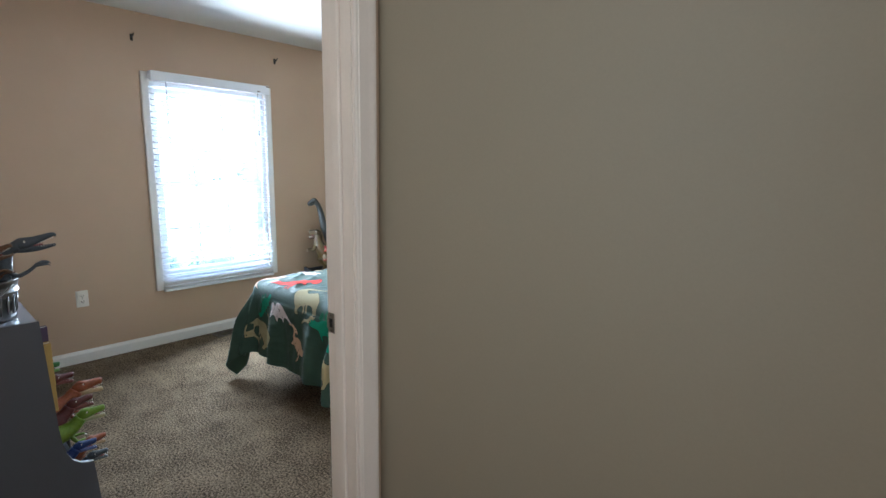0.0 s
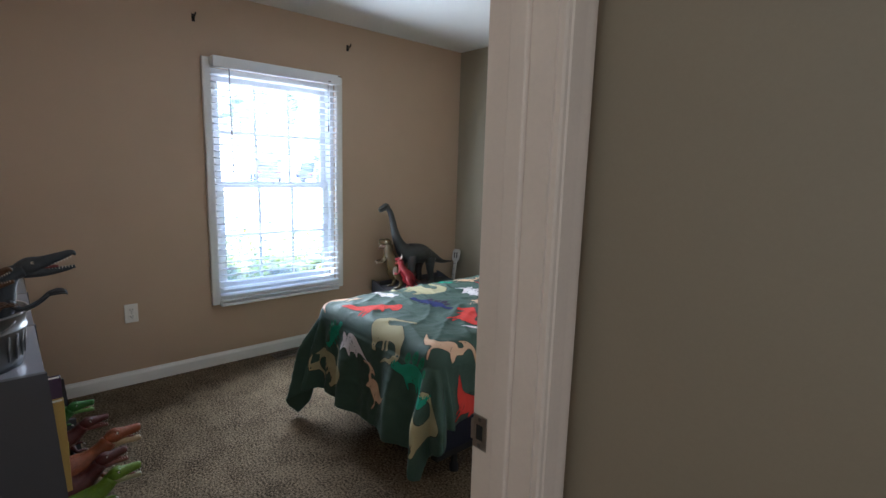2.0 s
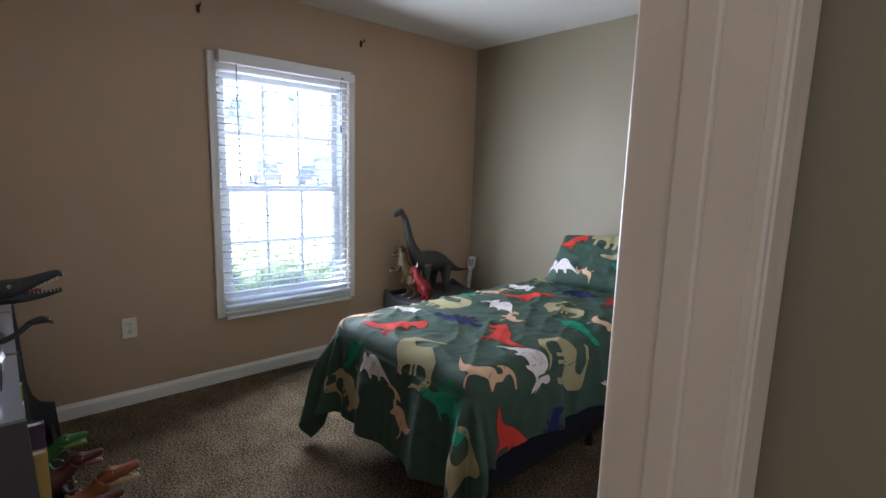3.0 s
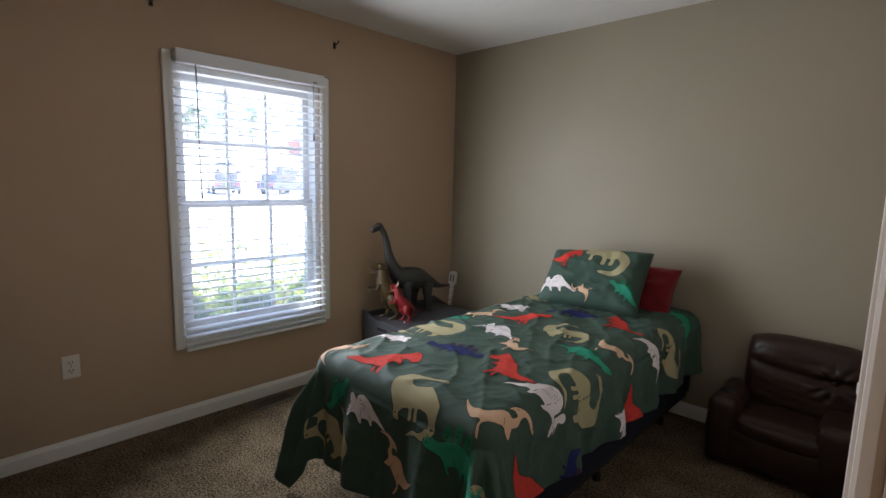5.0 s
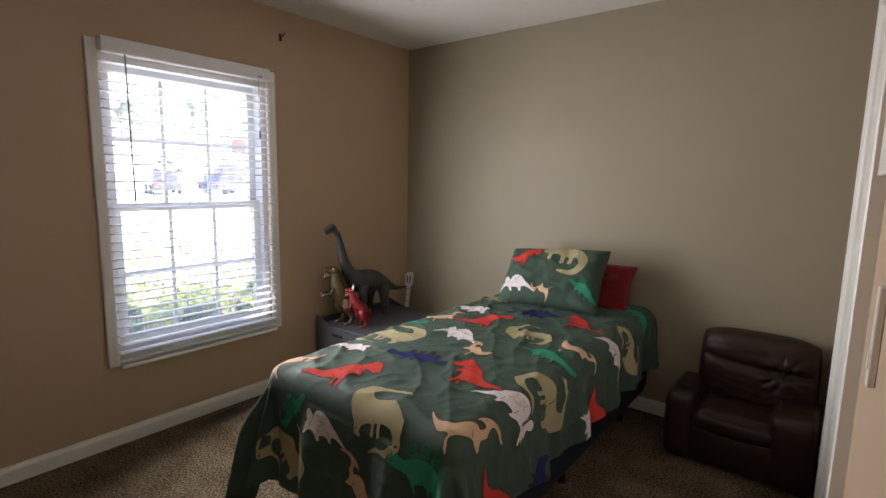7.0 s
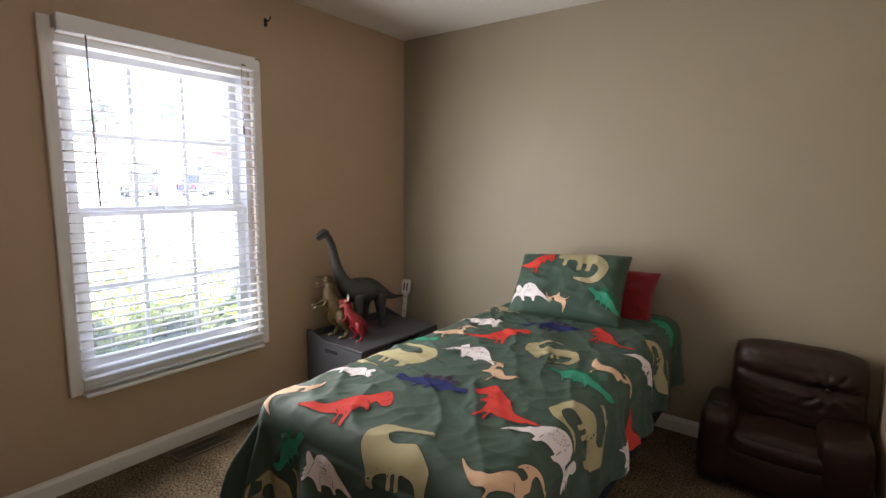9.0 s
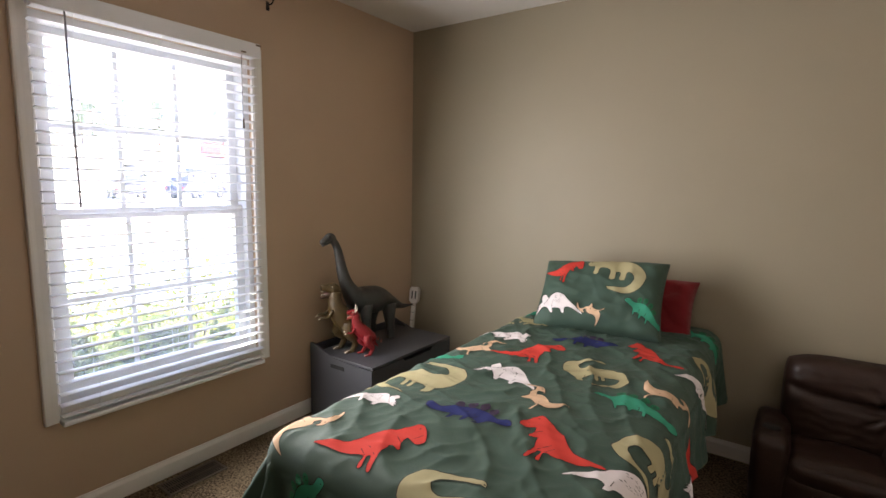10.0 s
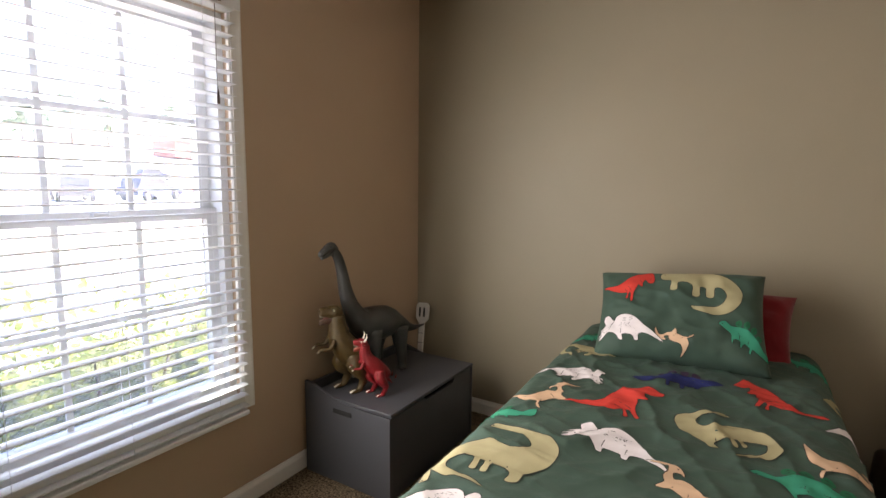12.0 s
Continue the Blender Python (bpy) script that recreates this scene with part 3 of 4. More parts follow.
RED_PRINTS = [
    ((-2.740, 1.454), (-2.522, 1.684), 1), ((-2.039, 1.804), (-2.306, 1.947), -1), ((-2.734, 2.408), (-2.490, 2.646), 1),
    ((-2.009, 2.709), (-2.241, 2.877), -1), ((-1.844, 2.424), (-1.56, 2.56), 1), ((-1.860, 1.538), (-1.634, 1.695), 1), ((-3.10, 2.2), (-3.02, 2.5), -1)]
WHITE_PRINTS = [
    ((-2.895, 1.69), (-2.70, 1.745), 1), ((-2.385, 2.125), (-2.667, 2.173), -1), ((-2.126, 1.719), (-1.842, 1.728), 1),
    ((-2.035, 2.614), (-1.776, 2.649), 1), ((-1.577, 2.266), (-1.766, 2.216), -1), ((-1.568, 3.084), (-1.72, 3.145), -1),
    ((-2.400, 1.254), (-2.632, 1.252), -1), ((-2.917, 2.614), (-2.660, 2.592), 1)]
PEACH_PRINTS = [
    ((-2.823, 1.393), (-2.787, 1.613), -1), ((-2.243, 2.094), (-2.430, 2.172), -1), ((-2.127, 1.519), (-1.903, 1.644), 1),
    ((-2.094, 2.472), (-1.886, 2.432), 1), ((-2.227, 1.153), (-2.419, 1.260), -1), ((-2.915, 2.405), (-2.729, 2.539), 1)]
NAVY_PRINTS = [((-2.630, 1.852), (-2.340, 1.857), 1), ((-2.575, 2.740), (-2.292, 2.786), 1), ((-1.740, 1.906), (-1.56, 1.78), 1)]
JADE_PRINTS = [
    ((-1.931, 2.246), (-2.220, 2.247), -1), ((-1.836, 3.156), (-2.121, 3.274), -1), ((-1.861, 1.305), (-2.198, 1.308), -1),
    ((-2.781, 2.286), (-3.00, 2.17), -1), ((-2.80, 1.24), (-2.64, 1.38), 1), ((-2.92, 3.10), (-2.72, 3.22), 1)]
PRINTS = [("arch", KHAKI, KHAKI_PRINTS), ("trex", RED, RED_PRINTS), ("trike", WHITE, WHITE_PRINTS), ("para", PEACH, PEACH_PRINTS), ("stego", NAVY, NAVY_PRINTS), ("stego", TEAL, JADE_PRINTS)]
for kind, colour, places in PRINTS:
    for tail, head, up in places:
        dino_print("comforter", kind, colour, tail, head, up, cloth, comforter, (HEM_L, HEM_F), (HEM_R, BY1 - 0.03))


# ---- pillows ----
def pillow_point(m, w, h, t, u, v, side, lift=0.0):
    """A point of a stuffed pillow; u and v run from -1 to 1."""
    body = max(0.0, (1 - u ** 4) * (1 - v ** 4)) ** 0.45
    pinch = 1 - 0.055 * (1 - v * v) * abs(u) ** 3
    pinch_v = 1 - 0.085 * (1 - u * u) * abs(v) ** 3
    wr = 0.010 * noise.noise((u * 2.6, v * 2.6, side * 2 + w)) + 0.005 * noise.noise((u * 5, v * 4, side + 4)) + 0.003 * (1 - abs(noise.noise((u * 3 + v * 2, v * 2 - u, side + 11)))) ** 6
    return m @ Vector((u * w / 2 * pinch, v * h / 2 * pinch_v, side * (t / 2 * body + wr * body * 2 + 0.002) + lift))


def pillow(name, label, m, w, h, t, material):
    th = thing(name, label, "pillow")
    bm = bmesh.new()
    n = 72
    for side in (1, -1):
        g = [[bm.verts.new(pillow_point(m, w, h, t, 2 * i / n - 1, 2 * j / n - 1, side)) for j in range(n + 1)] for i in range(n + 1)]
        for i in range(n):
            for j in range(n):
                bm.faces.new((g[i][j], g[i + 1][j], g[i + 1][j + 1], g[i][j + 1]))
    bmesh.ops.remove_doubles(bm, verts=bm.verts, dist=0.005)
    part("pillowcase", bm, material, th, smooth=True)
    return th


PM = pose(-2.478, 3.075, 0.822, 49, -4, 3)
PW, PH, PT = 0.63, 0.43, 0.18
pil = pillow("pillow", "dark green pillow with dinosaur prints leaning at the bed head", PM, PW, PH, PT, CLOTH)


def on_pillow(x, y, lift):
    return pillow_point(PM, PW, PH, PT, x / (PW / 2), y / (PH / 2), 1, lift)


for k, c, tail, head, up in [("trex", RED, (-0.30, 0.10), (-0.09, 0.175), 1), ("curl", KHAKI, (-0.06, 0.075), (0.25, 0.06), 1),
                             ("trike", WHITE, (-0.04, -0.15), (-0.292, -0.150), -1), ("stego", TEAL, (0.34, -0.14), (0.15, -0.055), -1),
                             ("para", PEACH, (0.02, -0.20), (-0.07, -0.10), 1)]:
    dino_print("pillow", k, c, tail, head, up, on_pillow, pil, (-PW * 0.495, -PH * 0.495), (PW * 0.495, PH * 0.495))
pillow("pillow", "plain dark red pillow behind the green one", pose(-2.40, 3.285, 0.765, 62, 0, 1), 0.68, 0.33, 0.16, REDCLOTH)

# ---- toy box ----
TX0, TX1, TY0, TY1, TH = -3.972, -3.476, 2.460, 3.200, 0.395
tb = thing("toy_box", "dark grey painted wooden toy box with hinged lid", "toy box")
END = [(TX0, 0), (TX1, 0), (TX1, TH - 0.015), (TX1 - 0.10, TH - 0.015), (TX1 - 0.2, TH - 0.012), (TX1 - 0.30, TH - 0.005), (TX1 - 0.36, TH + 0.012), (TX0 + 0.06, TH + 0.035), (TX0 + 0.03, TH + 0.045), (TX0, TH + 0.048)]


def end_panel(y0, y1, slot):
    bm = bmesh.new()
    prism(bm, END, "y", y0, y1)
    ob = part("end_panel", bm, GREY, tb)
    if slot:
        part("hand_hole", boxes((TX0 + 0.175, TX0 + 0.285, y0 - 0.003, y0 + 0.004, 0.330, 0.352), bevel=0.003), BLACK, ob, "dark slot cut for a hand")
    return ob


end_panel(TY0, TY0 + 0.016, True)
end_panel(TY1 - 0.016, TY1, False)
bm = bmesh.new()
prism(bm, [(TY0 + 0.016, 0), (TY1 - 0.016, 0), (TY1 - 0.016, TH - 0.02), (TY1 - 0.19, TH - 0.02), (TY1 - 0.21, TH - 0.04), (TY0 + 0.29, TH - 0.04), (TY0 + 0.27, TH - 0.02), (TY0 + 0.016, TH - 0.02)], "x", TX1 - 0.02, TX1 - 0.004)
part("front_panel", bm, GREY, tb)
part("back_panel", boxes((TX0, TX0 + 0.016, TY0 + 0.016, TY1 - 0.016, 0, TH + 0.03)), GREY, tb)
part("bottom", boxes((TX0 + 0.016, TX1 - 0.02, TY0 + 0.016, TY1 - 0.016, 0.02, 0.035)), BLACK, tb)
part("lid", boxes((TX0 + 0.05, TX1 + 0.004, TY0 + 0.004, TY1 - 0.004, TH - 0.012, TH + 0.004), bevel=0.003, seg=2), GREY, tb)

# ---- toy dinosaurs ----
TEETH = mat("toy_teeth", (0.75, 0.70, 0.58), 0.35)
MOUTH = mat("toy_mouth", (0.16, 0.03, 0.03), 0.4)


def toy(name, base, belly=None):
    return [mat(name, base, 0.42, 0.25, 26, 240, 0.5, dist=0.003), mat(name + "_pale", belly or [min(1, c * 1.6) for c in base], 0.42, 0.2, 30, 240, 0.4, dist=0.003), TEETH, MOUTH, BLACK]


def biped(label, mats, m, upright=0.0, tail=1.0, horns=False, frill=0.0, snout=1.0, group="", bulk=1.0):
    """A meat-eating toy dinosaur, about 1 long from snout to hip, facing +x of its pose."""
    bm = bmesh.new()
    a = radians(upright)

    def P(x, z, y=0.0):
        return (x * math.cos(a) - z * math.sin(a), y, x * math.sin(a) + z * math.cos(a))
    hip = 0.42
    tube(bm, [(*P(-0.75 * tail, -0.02), 0.012), (*P(-0.45 * tail, 0.0), 0.05), (*P(-0.15, 0.02), 0.11 * bulk), (*P(0.08, 0.03), 0.135 * bulk), (*P(0.28, 0.06), 0.115 * bulk), (*P(0.42, 0.14), 0.085 * bulk), (*P(0.52, 0.24), 0.075 * bulk)], 14, 4, 0)
    n = Vector(P(0.52, 0.25))
    s = snout
    # skull, jaws, teeth, eyes
    for dz0, dz1, r0, r1, idx in ((0.03, 0.055, 0.075 * bulk, 0.042 * bulk, 0), (-0.035, -0.075, 0.055 * bulk, 0.028 * bulk, 1)):
        tube(bm, [(n.x - 0.04, 0, n.z + dz0 * 0.4, r0 * 0.6), (n.x + 0.05, 0, n.z + dz0, r0), (n.x + 0.17 * s, 0, n.z + dz1 * 0.8, r1 * 1.25), (n.x + 0.30 * s, 0, n.z + dz1, r1), (n.x + 0.325 * s, 0, n.z + dz1, r1 * 0.5)], 12, 4, idx, 0.85)
    tube(bm, [(n.x + 0.06, 0, n.z - 0.005, 0.04), (n.x + 0.16 * s, 0, n.z - 0.015, 0.03), (n.x + 0.26 * s, 0, n.z - 0.045, 0.014)], 8, 2, 3, 0.8)
    for k in range(7):
        x = n.x + (0.12 + 0.032 * k) * s
        for y in (-0.027 + 0.0015 * k, 0.027 - 0.0015 * k):
            tube(bm, [(x, y, n.z + 0.012, 0.007), (x, y, n.z - 0.014, 0.0015)], 5, 1, 2)
            tube(bm, [(x, y, n.z - 0.062, 0.006), (x, y, n.z - 0.036, 0.0015)], 5, 1, 2)
    for y in (-0.055, 0.055):
        ball(bm, (n.x + 0.075, y, n.z + 0.07), 0.016, 2, seg=8)
        ball(bm, (n.x + 0.083, y * 1.16, n.z + 0.072), 0.009, 4, seg=6)
        ball(bm, (n.x + 0.07, y * 0.8, n.z + 0.095), 0.026, 0, 1.4, 0.7, 0.6, seg=8)
        if horns:
            tube(bm, [(n.x + 0.02, y, n.z + 0.07, 0.022), (n.x - 0.02, y * 1.5, n.z + 0.15, 0.014), (n.x - 0.01, y * 1.6, n.z + 0.22, 0.002)], 7, 2, 2)
    # arms
    sh = Vector(P(0.36, 0.0))
    for y in (-0.1, 0.1):
        tube(bm, [(sh.x, y * 0.8, sh.z, 0.035), (sh.x + 0.06, y * 1.15, sh.z - 0.09, 0.026), (sh.x + 0.15, y * 1.1, sh.z - 0.09, 0.018), (sh.x + 0.19, y, sh.z - 0.10, 0.012)], 8, 3, 0)
        for q in (-1, 1):
            tube(bm, [(sh.x + 0.18, y, sh.z - 0.10, 0.009), (sh.x + 0.22, y + q * 0.015, sh.z - 0.125, 0.002)], 5, 1, 2)
    # legs
    for y, fx in ((-0.12, 0.05), (0.12, -0.06)):
        tube(bm, [(0, y * 0.8, 0.05, 0.085 * bulk), (0.05 + fx, y * 1.1, -0.10, 0.085 * bulk), (-0.05 + fx, y * 1.1, -0.25, 0.05 * bulk), (0.01 + fx, y * 1.1, -hip + 0.03, 0.038), (0.02 + fx, y * 1.1, -hip + 0.012, 0.03)], 10, 3, 0)
        for q in (-1, 0, 1):
            tube(bm, [(0.01 + fx, y * 1.1, -hip + 0.02, 0.026), (0.10 + fx, y * 1.1 + q * 0.035, -hip + 0.016, 0.015), (0.135 + fx, y * 1.1 + q * 0.042, -hip + 0.004, 0.003)], 6, 2, 0 if q else 2)
    if frill:
        for k in range(9):
            x = -0.35 + k * 0.09
            c = Vector(P(x, 0.10 + 0.05 * (x > 0.25)))
            tube(bm, [(c.x, 0, c.z - 0.02, 0.02), (c.x - 0.02, 0, c.z + 0.06 * frill, 0.003)], 5, 1, 1)
    ob = obj("toy_dinosaur", bm, mats)
    ob.matrix_world = m
    return tagged(ob, label, "toy dinosaur", group)


SLATE = toy("slate_rubber", (0.030, 0.040, 0.050), (0.10, 0.11, 0.12))
MUSTARD = toy("mustard_rubber", (0.075, 0.045, 0.011), (0.08, 0.036, 0.02))
CRIMSON = toy("crimson_rubber", (0.26, 0.008, 0.012), (0.35, 0.06, 0.04))
RUST = toy("rust_rubber", (0.26, 0.065, 0.018), (0.50, 0.36, 0.20))
LIME = toy("lime_rubber", (0.15, 0.25, 0.012), (0.42, 0.40, 0.22))
MAROON = toy("maroon_rubber", (0.085, 0.012, 0.010), (0.18, 0.06, 0.05))
BLUE = toy("blue_rubber", (0.012, 0.035, 0.16), (0.10, 0.12, 0.28))
BROWN = toy("brown_rubber", (0.10, 0.045, 0.016), (0.22, 0.12, 0.045))
GREEN = toy("leaf_green_rubber", (0.035, 0.15, 0.02), (0.2, 0.4, 0.1))


def sized(m, s):
    return m @ Matrix.Diagonal((s, s, s, 1))


TZ = TH + 0.004
biped("mustard and brown toy tyrannosaur roaring on the toy box", MUSTARD, sized(pose(-3.795, 2.585, TZ + 0.42 * 0.375, 0, 0, -118), 0.375), upright=48, tail=0.35, snout=0.72, bulk=1.25)
biped("red horned toy dragon dinosaur on the toy box", CRIMSON, sized(pose(-3.655, 2.605, TZ + 0.42 * 0.255, 0, 0, -125), 0.255), upright=40, tail=0.5, horns=True, frill=0.9, snout=0.6, bulk=1.2)


def brachiosaur(m):
    bm = bmesh.new()
    tube(bm, [(-0.42, 0, 0.155, 0.004), (-0.30, 0, 0.165, 0.018), (-0.17, 0, 0.22, 0.048), (-0.06, 0, 0.255, 0.082), (0.06, 0, 0.27, 0.085), (0.13, 0, 0.30, 0.066), (0.185, 0, 0.37, 0.044), (0.225, 0, 0.46, 0.033), (0.25, 0, 0.56, 0.026), (0.275, 0, 0.63, 0.022), (0.31, 0, 0.668, 0.021)], 16, 4, 0)
    tube(bm, [(0.285, 0, 0.665, 0.014), (0.315, 0, 0.678, 0.024), (0.345, 0, 0.668, 0.019), (0.375, 0, 0.652, 0.015), (0.385, 0, 0.648, 0.008)], 10, 3, 0)
    tube(bm, [(0.32, 0, 0.655, 0.014), (0.35, 0, 0.642, 0.011), (0.375, 0, 0.634, 0.007)], 8, 2, 1)
    for y in (-0.02, 0.02):
        ball(bm, (0.335, y, 0.682), 0.005, 4, seg=6)
    for x, y, top, r in ((0.10, -0.055, 0.25, 0.035), (0.08, 0.055, 0.25, 0.035), (-0.09, -0.058, 0.22, 0.042), (-0.12, 0.058, 0.22, 0.042)):
        tube(bm, [(x, y * 0.8, top, r * 1.25), (x + 0.01, y * 1.1, top * 0.55, r * 0.8), (x, y * 1.15, 0.04, r * 0.6), (x + 0.004, y * 1.15, 0.004, r * 0.72)], 10, 4, 0)
        for q in (-1, 0, 1):
            ball(bm, (x + 0.026, y * 1.15 + q * 0.013, 0.007), 0.007, 1, seg=6)
    ob = obj("toy_dinosaur", bm, toy("dark_grey_rubber", (0.050, 0.050, 0.047), (0.085, 0.085, 0.078)))
    ob.matrix_world = m
    return tagged(ob, "dark grey long-necked toy dinosaur standing on the toy box", "toy dinosaur")


brachiosaur(pose(-3.822, 2.812, TZ, 0, 0, -91))

# toy guitar neck behind the toy box
GW = mat("white_toy_plastic", (0.66, 0.64, 0.60), 0.35)
guitar = thing("toy_guitar", "white toy guitar leaning in the corner behind the toy box", "toy guitar")
GM = pose(-3.885, 3.262, 0.0, -13, -4.5, 0) @ Matrix.Diagonal((1, 1, 0.96, 1))


def guitar_part(name, bm, material, label=""):
    bm.transform(GM)
    return part(name, bm, material, guitar, label)


guitar_part("neck", boxes((-0.017, 0.017, -0.01, 0.01, 0.24, 0.56), bevel=0.004), GW)
bm = bmesh.new()
prism(bm, [(-0.02, 0.55), (0.02, 0.55), (0.042, 0.572), (0.044, 0.655), (0.028, 0.676), (-0.028, 0.676), (-0.044, 0.655), (-0.042, 0.572)], "y", -0.009, 0.009)
head = part("headstock", bm, GW, guitar)
bm.free() if bm.is_valid else None
head.data.transform(GM)
for x in (-0.021, 0.01):
    q = boxes((x, x + 0.011, -0.011, -0.009, 0.585, 0.645))
    q.transform(GM)
    part("slot", q, BLACK, head)
bm = bmesh.new()
prism(bm, [(0.13 * math.cos(t) * (1 - 0.25 * math.sin(t) ** 2 * (math.sin(t) > -0.3)), 0.14 + 0.135 * math.sin(t)) for t in (2 * math.pi * k / 28 for k in range(28))], "y", -0.02, 0.02)
guitar_part("body", bm, mat("black_toy_plastic", (0.03, 0.03, 0.03), 0.3), "dark guitar body")
for z in (0.30, 0.36, 0.42, 0.48, 0.53):
    guitar_part("fret", boxes((-0.0165, 0.0165, -0.0115, -0.0098, z, z + 0.004)), METAL)


# ---- child's recliner ----
def soft(x0, x1, y0, y1, z0, z1, r, puff=0.0, wrinkle=0.004, n=14):
    """A rounded, stuffed block."""
    bm = bmesh.new()
    bmesh.ops.create_cube(bm, size=2)
    bmesh.ops.subdivide_edges(bm, edges=bm.edges, cuts=n, use_grid_fill=True)
    c, h = Vector(((x0 + x1) / 2, (y0 + y1) / 2, (z0 + z1) / 2)), Vector(((x1 - x0) / 2, (y1 - y0) / 2, (z1 - z0) / 2))
    for v in bm.verts:
        p = Vector((v.co.x * h.x, v.co.y * h.y, v.co.z * h.z))
        q = Vector([max(-a + r, min(a - r, b)) for a, b in zip(h, p)])
        d = p - q
        if d.length > 1e-6:
            p = q + d.normalized() * r
        u = v.co
        s = puff * max(0, 1 - u.x ** 2) * max(0, 1 - u.z ** 2) if abs(u.y) > 0.99 else puff * max(0, 1 - u.x ** 2) * max(0, 1 - u.y ** 2) if abs(u.z) > 0.99 else puff * max(0, 1 - u.y ** 2) * max(0, 1 - u.z ** 2)
        nrm = d.normalized() if d.length > 1e-6 else Vector()
        k = c + p
        p += nrm * (s + wrinkle * noise.noise((k.x * 14, k.y * 14, k.z * 14)) + wrinkle * 0.6 * noise.noise((k.x * 40, k.y * 30, k.z * 40)))
        v.co = c + p
    for f in bm.faces:
        f.smooth = True
    return bm


CX0, CX1, CY0, CY1 = -1.765, -1.13, 2.975, 3.43
chair = thing("recliner", "small dark brown leather child's recliner by the wall", "armchair")
part("base", soft(CX0 + 0.02, CX1 - 0.02, CY0 + 0.03, CY1 - 0.02, 0.02, 0.20, 0.03), LEATHER, chair)
part("footrest", soft(CX0 + 0.12, CX1 - 0.12, CY0 + 0.002, CY0 + 0.07, 0.035, 0.215, 0.025, 0.012), LEATHER, chair)
part("seat", soft(CX0 + 0.115, CX1 - 0.115, CY0 + 0.01, CY1 - 0.10, 0.17, 0.285, 0.045, 0.022, 0.006), LEATHER, chair)


def arm(x0, x1):
    return part("armrest", soft(x0, x1, CY0, CY1 - 0.05, 0.015, 0.352, 0.035, 0.008, 0.004), LEATHER, chair)


left = arm(CX0, CX0 + 0.13)
arm(CX1 - 0.185, CX1)
bm = bmesh.new()
for r, z, r2, z2 in ((0.036, 0.361, 0.036, 0.352), (0.030, 0.3625, 0.030, 0.352)):
    tube(bm, [(CX0 + 0.062, CY0 + 0.13, z2, r2), (CX0 + 0.062, CY0 + 0.13, z, r)], 16, 1)
part("cup_holder", bm, BLACK, left, "round dark cup holder")


def back_pillow():
    """The backrest: a head roll over a waist cushion, drawn in at a button."""
    bm = bmesh.new()
    x0, x1, z0, z1 = CX0 + 0.085, CX1 - 0.015, 0.24, 0.65
    nx, nz = 44, 40
    front, rear = [], []
    for i in range(nx + 1):
        fr, rr = [], []
        for j in range(nz + 1):
            u, v = 2 * i / nx - 1, 2 * j / nz - 1
            e = max(0, (1 - abs(u) ** 5) * (1 - abs(v) ** 6)) ** 0.5
            w = u - 0.45
            crease = 0.046 * math.exp(-((v - 0.14 - 0.08 * w * w) / 0.10) ** 2) * (0.5 + 0.5 * math.exp(-(w / 0.6) ** 2))
            r = math.hypot(w * 1.1, (v - 0.14) * 1.1)
            rays = 0.012 * (1 - 2.4 * abs(math.cos(5.5 * math.atan2(v - 0.14, w) + 0.4)) ** 9) * math.exp(-((r - 0.26) / 0.24) ** 2)
            small = 0.006 * noise.noise((u * 5, v * 7, 3)) + 0.003 * noise.noise((u * 14, v * 10, 7))
            lean = 0.05 * (v + 1) / 2
            round_top = 0.035 * max(0, v) ** 3 * abs(u) ** 4
            x = (x0 + x1) / 2 + (x1 - x0) / 2 * u * (1 - 0.05 * max(0, v) ** 4)
            z = z0 + (z1 - z0) * (v + 1) / 2 - round_top
            depth = 0.10 * e - (crease - rays - small) * e
            fr.append(bm.verts.new((x, CY1 - 0.125 + lean - depth * (0.9 + 0.1 * v), z)))
            rr.append(bm.verts.new((x, CY1 - 0.125 + lean + 0.065 * e, z)))
        front.append(fr)
        rear.append(rr)
    for g in (front, rear):
        for i in range(nx):
            for j in range(nz):
                bm.faces.new((g[i][j], g[i + 1][j], g[i + 1][j + 1], g[i][j + 1])).smooth = True
    bmesh.ops.remove_doubles(bm, verts=bm.verts, dist=0.002)
    return bm


back = part("backrest", back_pillow(), LEATHER, chair, "tufted leather backrest", True)
bm = bmesh.new()
ball(bm, ((CX0 + CX1) / 2 + 0.155, CY1 - 0.125 - 0.034, 0.24 + 0.41 * 0.57), 0.012, 0, 1, 0.4, 1)
part("button", bm, LEATHER, back)
for x in (CX0 + 0.06, CX1 - 0.06):
    for y in (CY0 + 0.08, CY1 - 0.09):
        part("foot", boxes((x - 0.02, x + 0.02, y - 0.02, y + 0.02, 0, 0.022), bevel=0.003), BLACK, chair)

# ---- book and toy shelf ----
SX0, SX1 = -3.77, -2.15
shelf = thing("bookshelf", "low dark grey bookshelf with curved sides holding toys and books", "bookshelf")
SIDE = [(YS + 0.002, 0), (YS + 0.002, 0.82), (0.232, 0.82), (0.24, 0.66), (0.248, 0.5), (0.252, 0.40), (0.258, 0.33), (0.268, 0.28), (0.285, 0.245), (0.308, 0.225), (0.335, 0.216), (0.350, 0.214), (0.358, 0.10), (0.364, 0)]
for x in (SX1, -2.66, -3.20, SX0 + 0.018):
    bm = bmesh.new()
    prism(bm, SIDE, "x", x - 0.018, x)
    part("side_panel", bm, GREY, shelf)
part("top", boxes((SX0 + 0.018, SX1 - 0.018, YS + 0.004, 0.228, 0.803, 0.819)), GREYTOP, shelf, "glossy grey top board with the window's reflection painted into its colour")
